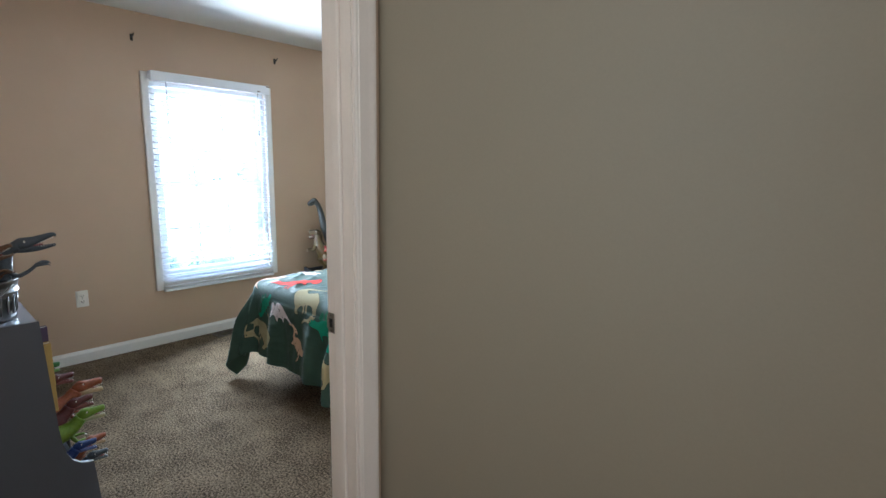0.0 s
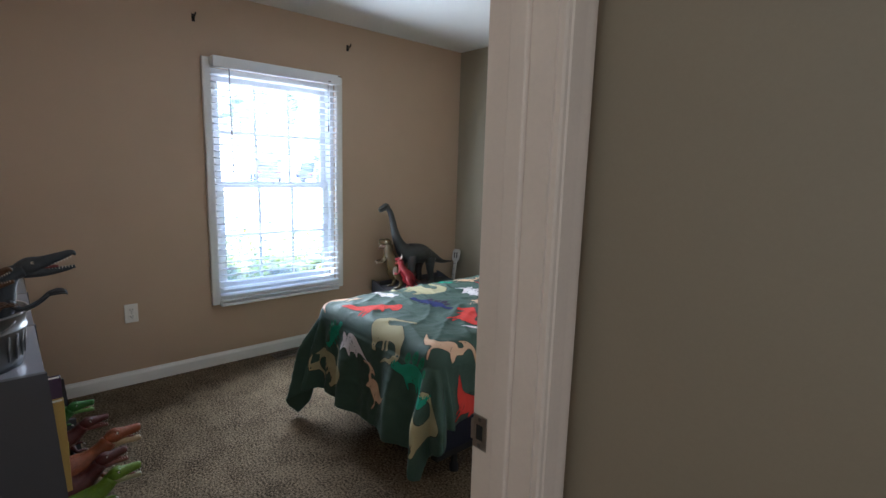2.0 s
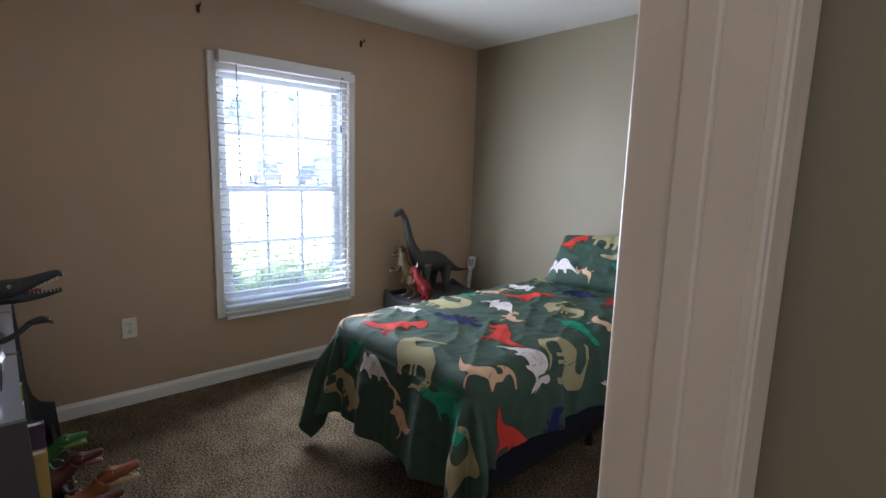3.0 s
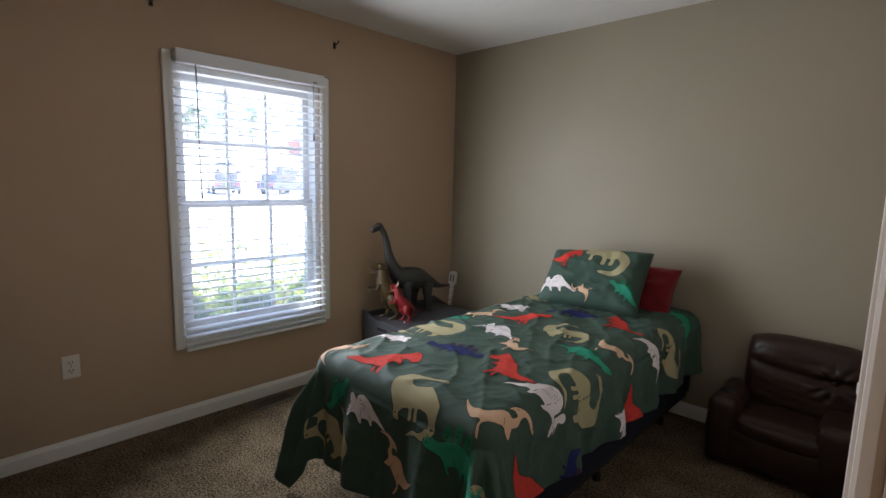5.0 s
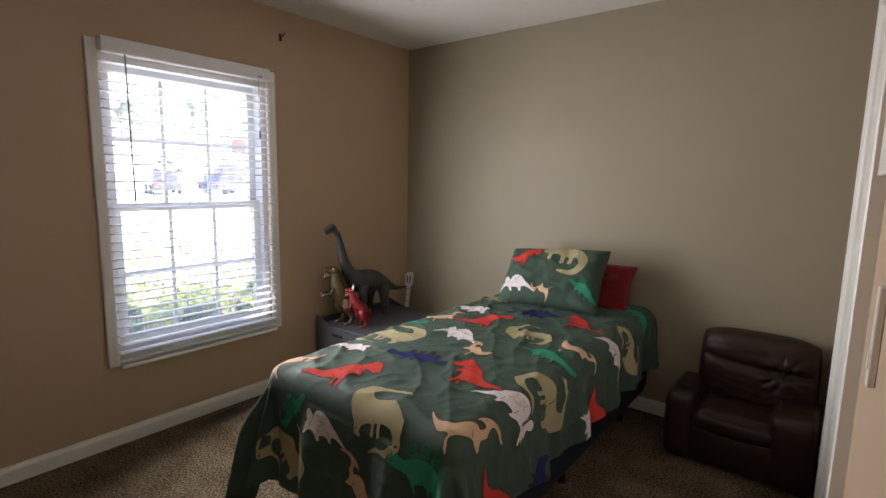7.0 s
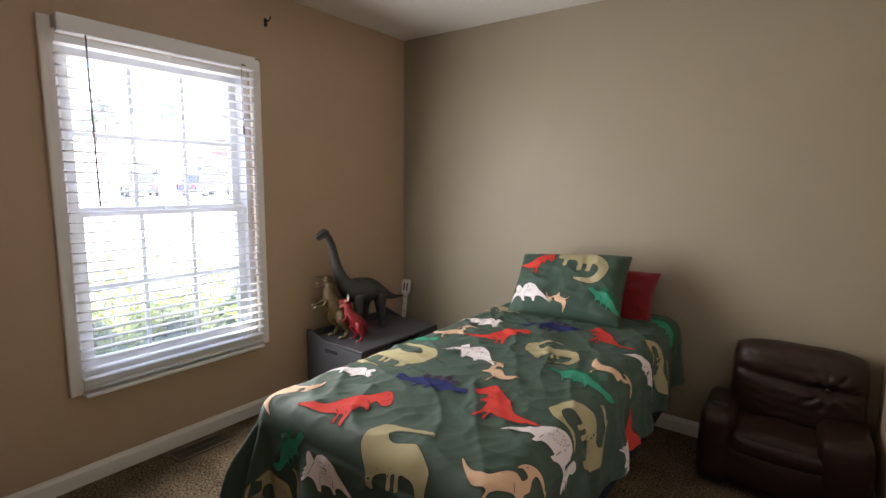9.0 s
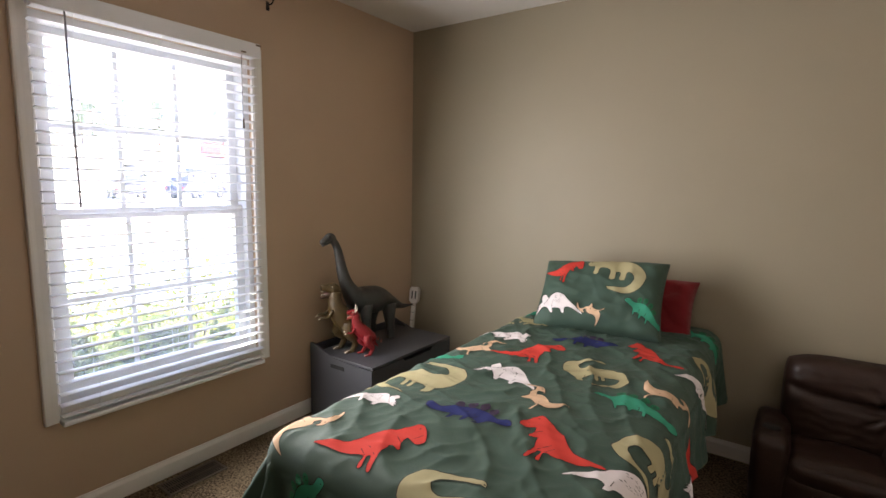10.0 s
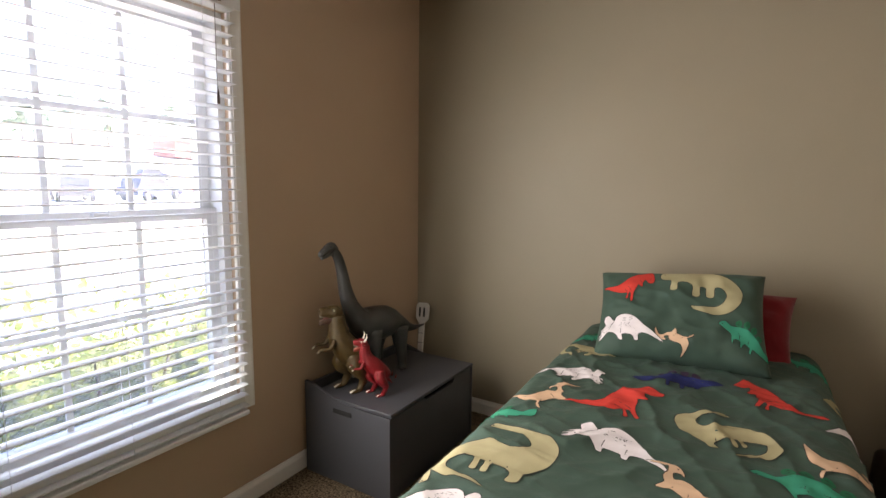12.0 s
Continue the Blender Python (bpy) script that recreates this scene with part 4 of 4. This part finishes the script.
part("back", boxes((SX0 + 0.018, SX1 - 0.018, YS + 0.004, YS + 0.012, 0.02, 0.80)), GREY, shelf)
for a, b in ((SX0 + 0.018, -3.218), (-3.20, -2.678), (-2.66, SX1 - 0.018)):
    part("shelf_board", boxes((a, b, YS + 0.012, 0.225, 0.44, 0.455)), GREY, shelf)
    part("bin_front", boxes((a, b, 0.325, 0.34, 0.02, 0.10)), GREY, shelf)
    part("bin_floor", boxes((a, b, YS + 0.012, 0.325, 0.02, 0.035)), GREY, shelf)
BOOKS = [((0.42, 0.28, 0.07), "yellow"), ((0.06, 0.03, 0.07), "purple"), ((0.42, 0.40, 0.06), "lime yellow"), ((0.45, 0.05, 0.05), "red"), ((0.05, 0.22, 0.12), "green"), ((0.55, 0.55, 0.50), "white"), ((0.08, 0.15, 0.35), "blue")]
for k in range(12):
    c, w = BOOKS[k % 7]
    x = SX1 - 0.022 - k * 0.036
    d, h = 0.21 + 0.012 * ((k * 5) % 3), 0.27 + 0.018 * ((k * 3) % 4)
    b = thing("book", w + " children's book standing on the shelf", "book", group="books on the shelf")
    f = 0.262 if k < 3 else 0.232
    bm = boxes((x - 0.028, x - 0.025, f - 0.008 - d, f, 0.455, 0.455 + h), (x - 0.004, x - 0.001, f - 0.008 - d, f, 0.455, 0.455 + h), (x - 0.025, x - 0.004, f - 0.003, f, 0.455, 0.455 + h), bevel=0.0008)
    part("cover", bm, mat("book_" + w.replace(" ", "_"), c, 0.45), b)
    part("pages", boxes((x - 0.025, x - 0.004, f - 0.005 - d, f - 0.003, 0.458, 0.452 + h)), mat("paper", (0.7, 0.66, 0.58), 0.9), b)
    part("spine_band", boxes((x - 0.026, x - 0.003, f + 0.0004, f + 0.0012, 0.56, 0.60)), mat("band", BOOKS[(k + 2) % 7][0], 0.5), b)
# toys in the low bins, snouts out
BIN = [(LIME, -2.60, 0.30, 0.205, 0.33, "lime green"), (RUST, -2.70, 0.29, 0.285, 0.38, "rust and cream"), (MAROON, -2.63, 0.28, 0.245, 0.32, "maroon"), (MAROON, -2.86, 0.26, 0.325, 0.30, "dark red"),
       (GREEN, -2.98, 0.24, 0.365, 0.28, "leaf green"), (BLUE, -2.42, 0.27, 0.165, 0.26, "blue"), (RUST, -2.46, 0.32, 0.15, 0.26, "orange-red"), (SLATE, -2.40, 0.32, 0.115, 0.24, "dark slate")]
for mats, x, y, z, s, word in BIN:
    biped(word + " toy dinosaur lying in the shelf bin", mats, sized(pose(x, y - 0.05, z - 0.06, random.uniform(-8, 8), random.uniform(-3, 4), 90 + random.uniform(-6, 10)), s * 0.88), upright=0, tail=0.6, bulk=1.2, frill=0.6 if word in ("dark red", "orange-red") else 0, group="toys in the shelf bin")

# ---- metal pail of dinosaurs ----
PX, PY, PZ, PR, PTALL = -2.312, 0.058, 0.819, 1.29, 1.10
pail = thing("pail", "galvanised metal pail full of toy dinosaurs on the shelf", "pail")


def lathe(profile, cx, cy, n=40, ribs=0.0):
    bm = bmesh.new()
    rings = [[bm.verts.new((cx + (r + ribs * (k % 2)) * math.cos(2 * math.pi * k / n), cy + (r + ribs * (k % 2)) * math.sin(2 * math.pi * k / n), z)) for k in range(n)] for r, z in profile]
    for a, b in zip(rings, rings[1:]):
        for k in range(n):
            bm.faces.new((a[k], a[(k + 1) % n], b[(k + 1) % n], b[k])).smooth = True
    return bm


bm = lathe([(r * PR, PZ + (z - PZ) * PTALL) for r, z in [(0.001, PZ + 0.002), (0.098, PZ + 0.002), (0.101, PZ), (0.104, PZ + 0.012), (0.106, PZ + 0.022), (0.1065, PZ + 0.06), (0.112, PZ + 0.090), (0.1155, PZ + 0.094), (0.1155, PZ + 0.098), (0.113, PZ + 0.102), (0.116, PZ + 0.130), (0.121, PZ + 0.133), (0.121, PZ + 0.139), (0.115, PZ + 0.139), (0.112, PZ + 0.13), (0.098, PZ + 0.02), (0.001, PZ + 0.02)]], PX, PY, 48)
part("bucket", bm, METAL, pail, smooth=True)
bm = bmesh.new()
for k in range(30):
    t = 2 * math.pi * k / 30
    tube(bm, [(PX + 0.1055 * PR * math.cos(t), PY + 0.1055 * PR * math.sin(t), PZ + 0.027, 0.0032), (PX + 0.111 * PR * math.cos(t), PY + 0.111 * PR * math.sin(t), PZ + 0.094, 0.0026)], 6, 1)
part("fluting", bm, METAL, pail, "vertical pressed ribs")
bm = bmesh.new()
tube(bm, [(PX + 0.122 * PR * math.cos(t), PY + 0.122 * PR * math.sin(t), PZ + 0.137 - 0.055 * math.sin((t + 0.9) / 1.8 * math.pi), 0.0025) for t in (-0.9 + 1.8 * k / 8 for k in range(9))], 6, 2)
part("handle", bm, METAL, pail, "thin wire handle")


def raptor(label, mats, m, s):
    bm = bmesh.new()
    tube(bm, [(-0.02, 0, -0.32, 0.05), (0.0, 0, -0.15, 0.075), (0.03, 0, 0.0, 0.085), (0.06, 0, 0.12, 0.075), (0.11, 0, 0.20, 0.068), (0.20, 0, 0.23, 0.065)], 14, 4, 0)
    tube(bm, [(0.15, 0, 0.235, 0.055), (0.24, 0, 0.255, 0.078), (0.34, 0, 0.275, 0.055), (0.45, 0, 0.305, 0.04), (0.55, 0, 0.33, 0.026), (0.575, 0, 0.30, 0.008)], 12, 4, 0, 0.8)
    tube(bm, [(0.20, 0, 0.205, 0.055), (0.32, 0, 0.185, 0.042), (0.45, 0, 0.185, 0.028), (0.56, 0, 0.20, 0.017)], 10, 4, 0, 0.8)
    tube(bm, [(0.28, 0, 0.225, 0.03), (0.36, 0, 0.225, 0.024), (0.44, 0, 0.22, 0.01)], 8, 2, 3, 0.7)
    for k in range(8):
        x = 0.37 + 0.024 * k
        for y in (-0.018, 0.018):
            tube(bm, [(x, y, 0.243 + 0.06 * (x - 0.36) / 0.2, 0.005), (x, y, 0.225 + 0.06 * (x - 0.36) / 0.2, 0.001)], 5, 1, 2)
            tube(bm, [(x, y, 0.198, 0.004), (x, y, 0.216, 0.001)], 5, 1, 2)
    for y in (-0.058, 0.058):
        ball(bm, (0.265, y * 0.9, 0.285), 0.013, 2, seg=8)
        ball(bm, (0.27, y * 1.07, 0.287), 0.007, 4, seg=6)
    for y, dz in ((-0.07, 0.0), (0.07, -0.05)):
        tube(bm, [(0.05, y * 0.8, -0.02 + dz, 0.032), (0.13, y * 1.3, -0.10 + dz, 0.022), (0.25, y * 1.2, -0.06 + dz, 0.015), (0.33, y, 0.0 + dz, 0.013)], 8, 3, 0)
        for q in (-1, 0, 1):
            tube(bm, [(0.32, y, 0.0 + dz, 0.011), (0.40, y + q * 0.02, 0.015 + dz + q * 0.01, 0.009), (0.455, y + q * 0.03, 0.002 + dz, 0.008), (0.47, y + q * 0.03, -0.02 + dz, 0.001)], 6, 2, 0)
    ob = obj("toy_dinosaur", bm, mats)
    ob.matrix_world = sized(m, s)
    return tagged(ob, label, "toy dinosaur", "toys in the pail")


raptor("dark slate toy raptor with open jaws in the pail", SLATE, pose(-2.235, 0.155, 1.015, 0, -4, 86), 0.30)
raptor("grey-blue toy raptor standing high in the pail", toy("grey_blue_rubber", (0.035, 0.045, 0.07)), pose(-2.25, 0.02, 1.04, 0, 0, 130), 0.30)
raptor("brown toy dinosaur in the front of the pail", BROWN, pose(-2.215, 0.075, 0.995, 0, -12, 62), 0.25)
bm = lathe([(0.001, 0.8195), (0.034, 0.8195), (0.034, 0.835), (0.026, 0.842), (0.026, 0.868), (0.02, 0.872), (0.001, 0.872)], -2.52, 0.165, 20)
tagged(obj("toy_cup", bm, BLACK, True), "small black plastic toy cup on the shelf", "toy")

# ---- small fixtures ----
outlet = thing("power_outlet", "white duplex power outlet on the wall", "power outlet")
part("plate", boxes((XW, XW + 0.006, 0.684, 0.756, 0.397, 0.512), bevel=0.002, seg=2), SOCKET, outlet)
for z in (0.434, 0.475):
    f = part("receptacle", boxes((XW + 0.006, XW + 0.0085, 0.703, 0.737, z - 0.014, z + 0.014), bevel=0.001), SOCKET, outlet)
    for y in (0.713, 0.727):
        part("slot", boxes((XW + 0.0085, XW + 0.009, y - 0.0018, y + 0.0018, z - 0.002, z + 0.008)), BLACK, f)
    part("slot", boxes((XW + 0.0085, XW + 0.009, 0.717, 0.723, z - 0.010, z - 0.005)), BLACK, f)
part("screw", boxes((XW + 0.006, XW + 0.007, 0.7175, 0.7225, 0.452, 0.457)), METAL, outlet)

vent = thing("floor_vent", "brown metal floor vent grille in the carpet by the wall", "floor vent")
VX0, VX1, VY0, VY1 = -3.955, -3.83, 1.56, 1.835
part("frame", boxes((VX0, VX0 + 0.014, VY0, VY1, 0, 0.007), (VX1 - 0.014, VX1, VY0, VY1, 0, 0.007), (VX0 + 0.014, VX1 - 0.014, VY0, VY0 + 0.014, 0, 0.007), (VX0 + 0.014, VX1 - 0.014, VY1 - 0.014, VY1, 0, 0.007), bevel=0.002), VENT, vent)
part("duct", boxes((VX0 + 0.014, VX1 - 0.014, VY0 + 0.014, VY1 - 0.014, 0.0005, 0.002)), BLACK, vent)
for k in range(24):
    y = VY0 + 0.02 + k * 0.0102
    part("slat", boxes((VX0 + 0.014, VX1 - 0.014, y, y + 0.0035, 0.002, 0.006)), VENT, vent)
part("spine", boxes(((VX0 + VX1) / 2 - 0.004, (VX0 + VX1) / 2 + 0.004, VY0 + 0.014, VY1 - 0.014, 0.0045, 0.0068)), VENT, vent)

IRON = mat("dark_bracket_metal", (0.03, 0.028, 0.026), 0.45, metal=0.6)
for y, z in ((1.16, 2.262), (2.248, 2.272)):
    br = thing("curtain_bracket", "small dark metal curtain rod bracket on the wall", "curtain bracket", group="curtain brackets")
    part("plate", boxes((XW, XW + 0.004, y - 0.009, y + 0.009, z - 0.022, z + 0.022), bevel=0.001), IRON, br)
    bm = bmesh.new()
    tube(bm, [(XW + 0.003, y, z + 0.006, 0.004), (XW + 0.03, y, z + 0.004, 0.004), (XW + 0.045, y, z + 0.012, 0.004), (XW + 0.048, y + 0.002, z + 0.024, 0.004)], 7, 3)
    part("hook", bm, IRON, br)
    bm = bmesh.new()
    ball(bm, (XW + 0.01, y, z - 0.012), 0.006)
    part("thumbscrew", bm, IRON, br)

switch = thing("light_switch", "white double light switch beside the door", "light switch")
part("plate", boxes((XD - 0.006, XD, 0.835, 0.95, 1.165, 1.28), bevel=0.002, seg=2), SOCKET, switch)
for y in (0.87, 0.915):
    part("toggle", boxes((XD - 0.020, XD - 0.006, y - 0.005, y + 0.005, 1.217, 1.228), bevel=0.0015), SOCKET, switch)
    part("screw", boxes((XD - 0.007, XD - 0.006, y - 0.003, y + 0.003, 1.252, 1.258)), METAL, switch)
sensor = thing("wall_box", "slim white plastic control box on the wall", "wall control")
part("case", boxes((XD - 0.012, XD, 1.395, 1.42, 1.08, 1.25), bevel=0.003, seg=2), SOCKET, sensor)
part("button", boxes((XD - 0.014, XD - 0.012, 1.40, 1.415, 1.11, 1.14), bevel=0.0008), TRIM, sensor)
board = thing("wall_board", "white framed board with a dark green shape on the wall", "wall decoration")
part("panel", boxes((XD - 0.02, XD, 1.22, 1.68, 1.43, 1.98), bevel=0.002), TRIM, board)
bm = bmesh.new()
prism(bm, [(1.30, 1.50), (1.36, 1.50), (1.40, 1.62), (1.46, 1.70), (1.44, 1.78), (1.36, 1.86), (1.31, 1.74)], "x", XD - 0.024, XD - 0.02)
part("motif", bm, mat("dark_green_felt", (0.03, 0.05, 0.035), 0.8), board)


# ---- outside ----
def rise(x, y):
    """The lawn and the car park climb away from the house."""
    d = -4.15 - x
    if d < 6:
        return -0.35
    if d < 58:
        return -0.35 + 0.016 * (d - 6)
    return 0.482 + 0.14 * (d - 58) if d < 130 else 10.56 + 0.02 * (d - 130)


bm = bmesh.new()
XS = [30, 0, -4.1, -6, -8, -10.15, -14, -20, -28, -40, -52, -62.15, -75, -90, -110, -134.15, -200, -400, -900]
YV = [-900, -300, -120, -60, -40, -25, -15, -8, -4, 0, 4, 8, 15, 25, 40, 60, 120, 300, 900]
grid = [[bm.verts.new((x, y, rise(x, y) + (0.03 * noise.noise((x * 0.7, y * 0.7, 0)) if -40 < x < -5 else 0))) for y in YV] for x in XS]
for i in range(len(XS) - 1):
    for j in range(len(YV) - 1):
        bm.faces.new((grid[i][j], grid[i][j + 1], grid[i + 1][j + 1], grid[i + 1][j])).smooth = True
setting("ground", bm, mat("pale_concrete", (0.52, 0.50, 0.46), 0.85, 0.1, 1.2, 40, 0.3), "pale sunlit concrete car park rising from the house", "ground")


def leaves(bm, centre, spread, count, size, rng, index=0):
    for _ in range(count):
        while True:
            q = Vector((rng.uniform(-1, 1), rng.uniform(-1, 1), rng.uniform(-1, 1)))
            if 0.3 < q.length < 1:
                break
        p = Vector(centre) + Vector((q.x * spread[0], q.y * spread[1], q.z * spread[2]))
        a = Vector((rng.uniform(-1, 1), rng.uniform(-1, 1), rng.uniform(-0.6, 1))).normalized()
        b = a.orthogonal().normalized()
        s = size * rng.uniform(0.6, 1.3)
        vs = [bm.verts.new(p + a * s), bm.verts.new(p + b * s * 0.45), bm.verts.new(p - a * s), bm.verts.new(p - b * s * 0.45)]
        bm.faces.new(vs).material_index = index
    return bm


LEAF = mat("hedge_leaf", (0.32, 0.38, 0.10), 0.5, 0.35, 9, 40, 0.1)
leaf_nodes = LEAF.node_tree
leaf_thin = leaf_nodes.nodes.new("ShaderNodeBsdfTranslucent")
leaf_thin.inputs[0].default_value = (0.42, 0.52, 0.10, 1)
leaf_mix = leaf_nodes.nodes.new("ShaderNodeMixShader")
leaf_mix.inputs[0].default_value = 0.45
leaf_nodes.links.new(leaf_nodes.nodes["Principled BSDF"].outputs[0], leaf_mix.inputs[1])
leaf_nodes.links.new(leaf_thin.outputs[0], leaf_mix.inputs[2])
leaf_nodes.links.new(leaf_mix.outputs[0], leaf_nodes.nodes["Material Output"].inputs[0])
LEAFD = mat("tree_leaf", (0.10, 0.16, 0.05), 0.6, 0.3, 0.6, 9, 0.1)
BARK = mat("bark", (0.10, 0.075, 0.05), 0.9, 0.2, 9, 60, 0.6)
rng = random.Random(4)
for k in range(9):
    y = -0.6 + k * 0.68
    hedge = thing("shrub", "leafy green garden shrub outside the window", "shrub", -5.0, y, -0.36, group="shrubs under the window")
    for q in range(4):
        bm = bmesh.new()
        a = q * 1.6 + k
        tube(bm, [(0.02 * q, 0, 0, 0.02), (0.15 * math.cos(a), 0.15 * math.sin(a), 0.4, 0.014), (0.28 * math.cos(a), 0.28 * math.sin(a), 0.9, 0.005)], 6, 2)
        part("stem", bm, BARK, hedge)
    top = 1.13 + rng.uniform(-0.07, 0.08)
    bm = bmesh.new()
    for _ in range(34):
        c = (rng.uniform(-0.25, 0.25), rng.uniform(-0.45, 0.45), rng.uniform(0.25, top - 0.15))
        leaves(bm, c, (0.2, 0.22, 0.18), 110, 0.024, rng)
    for _ in range(6):
        c = (rng.uniform(-0.2, 0.2), rng.uniform(-0.4, 0.4), top)
        leaves(bm, c, (0.07, 0.07, 0.12), 16, 0.032, rng)
    part("leaves", bm, LEAF, hedge)
    bm = bmesh.new()
    bmesh.ops.create_icosphere(bm, subdivisions=4, radius=1)
    for v in bm.verts:
        w = 1 + 0.35 * noise.noise(v.co * 2.5 + Vector((k, 0, 0))) + 0.15 * noise.noise(v.co * 9)
        v.co = Vector((v.co.x * 0.22 * w, v.co.y * 0.44 * w, 0.5 + v.co.z * (top - 0.72) * w))
    part("inner_foliage", bm, mat("inner_foliage", (0.25, 0.31, 0.09), 0.7, 0.5, 22, 70, 1.0, dist=0.05), hedge)


def car(label, paint, x, y, turn, tall):
    c = thing("car", label, "car", x, y, rise(x, y), group="parked cars")
    c.rotation_euler = (0, 0, radians(turn))
    body = [(-2.2, 0.35), (-2.25, 0.75), (-2.1, 0.95), (-1.2, 1.0), (1.2, 0.98), (2.1, 0.85), (2.25, 0.6), (2.2, 0.35), (1.75, 0.3), (-1.75, 0.3)]
    cab = [(-1.9 if tall else -1.5, 0.98), (-1.7 if tall else -1.0, 1.0 + tall), (0.35, 1.0 + tall), (1.1, 0.98)]
    bm = bmesh.new()
    prism(bm, body, "y", -0.88, 0.88)
    bmesh.ops.bevel(bm, geom=bm.edges[:], offset=0.05, segments=2, affect="EDGES")
    part("body", bm, paint, c)
    bm = bmesh.new()
    prism(bm, cab, "y", -0.74, 0.74)
    bmesh.ops.bevel(bm, geom=bm.edges[:], offset=0.04, segments=2, affect="EDGES")
    roof = part("roof", bm, paint, c)
    dark = mat("car_window", (0.02, 0.025, 0.03), 0.1)
    for s in (-1, 1):
        bm = bmesh.new()
        prism(bm, [(p * 0.9 - 0.05, 1.03 + (z - 0.98) * 0.82) for p, z in cab], "y", s * 0.745, s * 0.75)
        part("side_window", bm, dark, roof)
    for wx in (-1.35, 1.4):
        for wy in (-0.86, 0.86):
            bm = bmesh.new()
            tube(bm, [(wx, wy - 0.1, 0.33, 0.33), (wx, wy + 0.1, 0.33, 0.33)], 20, 1)
            w = part("wheel", bm, BLACK, c)
            bm = bmesh.new()
            tube(bm, [(wx, wy - 0.105, 0.33, 0.19), (wx, wy + 0.105, 0.33, 0.19)], 14, 1)
            part("rim", bm, METAL, w)
    for wy in (-0.7, 0.7):
        part("headlight", boxes((2.16, 2.28, wy - 0.14, wy + 0.14, 0.62, 0.74), bevel=0.02), VINYL, c)
        part("tail_light", boxes((-2.28, -2.16, wy - 0.12, wy + 0.12, 0.65, 0.82), bevel=0.02), mat("tail_red", (0.4, 0.02, 0.02), 0.3), c)
    return c


BLUEP, WHITEP, REDP, DARKP = mat("navy_car_paint", (0.03, 0.04, 0.09), 0.25, coat=0.5), mat("white_car_paint", (0.7, 0.7, 0.7), 0.25, coat=0.5), mat("red_car_paint", (0.4, 0.03, 0.03), 0.25, coat=0.5), mat("charcoal_car_paint", (0.05, 0.05, 0.055), 0.25, coat=0.5)
car("dark navy pickup parked in the car park", BLUEP, -38, 20.2, 112, 0.55)
car("charcoal hatchback parked in the car park", DARKP, -38.5, 15.6, 165, 0.6)
car("red car parked in the car park", REDP, -38, 26, 95, 0.45)
car("white sedan parked further up the slope", WHITEP, -72, 30, 80, 0.5)
car("dark blue sedan parked further up the slope", BLUEP, -70, 38, 95, 0.5)
car("white van parked in the car park", WHITEP, -56, 9, 85, 0.8)


def tree(x, y, tall, seed):
    r = random.Random(seed)
    t = thing("tree", "leafy green tree beyond the car park", "tree", x, y, rise(x, y) - 0.1, group="trees beyond the car park")
    bm = bmesh.new()
    tube(bm, [(0, 0, 0, 0.28), (0.1, 0, tall * 0.3, 0.2), (0, 0.1, tall * 0.6, 0.12), (0.1, 0, tall * 0.9, 0.03)], 8, 3)
    part("trunk", bm, BARK, t)
    for k in range(5):
        a, z = k * 1.3 + seed, tall * (0.35 + 0.1 * k)
        bm = bmesh.new()
        tube(bm, [(0, 0, z, 0.09), (1.0 * math.cos(a), 1.0 * math.sin(a), z + 0.6, 0.05), (1.9 * math.cos(a), 1.9 * math.sin(a), z + 1.0, 0.015)], 6, 2)
        part("limb", bm, BARK, t)
    bm = bmesh.new()
    for _ in range(24):
        a, z = r.uniform(0, 6.3), r.uniform(0.3, 1.0)
        d = r.uniform(0.2, 1.0) * tall * 0.28 * (1.25 - z)
        leaves(bm, (d * 1.5 * math.cos(a), d * 1.5 * math.sin(a), tall * z), (tall * 0.10, tall * 0.10, tall * 0.08), 70, 0.22, r)
    part("crown", bm, LEAFD, t)


for k, (x, y, h) in enumerate([(-118, 34, 11), (-122, 44, 9), (-126, 52, 12), (-120, 24, 10), (-128, 75, 11), (-124, 88, 12), (-120, 12, 9), (-122, -4, 12), (-128, 60, 10), (-116, 40, 7)]):
    tree(x, y, h, k + 2)
house = thing("house", "red brick house with a grey roof beyond the car park", "house", -104, 62, rise(-104, 62))
part("wall", boxes((-4, 4, -3.0, 3.0, 0, 3.2)), mat("red_brick", (0.36, 0.11, 0.08), 0.9, 0.15, 3, 40, 0.3), house)
bm = bmesh.new()
prism(bm, [(-3.4, 3.2), (3.4, 3.2), (0, 5.0)], "x", -4.3, 4.3)
part("roof", bm, mat("grey_shingle", (0.14, 0.13, 0.13), 0.9), house)
for y in (-1.6, 1.4):
    w = part("window", boxes((4.0, 4.04, y - 0.5, y + 0.5, 1.0, 2.3)), VINYL, house)
    part("pane", boxes((4.04, 4.05, y - 0.42, y + 0.42, 1.08, 2.22)), mat("house_pane", (0.03, 0.04, 0.05), 0.1), w)
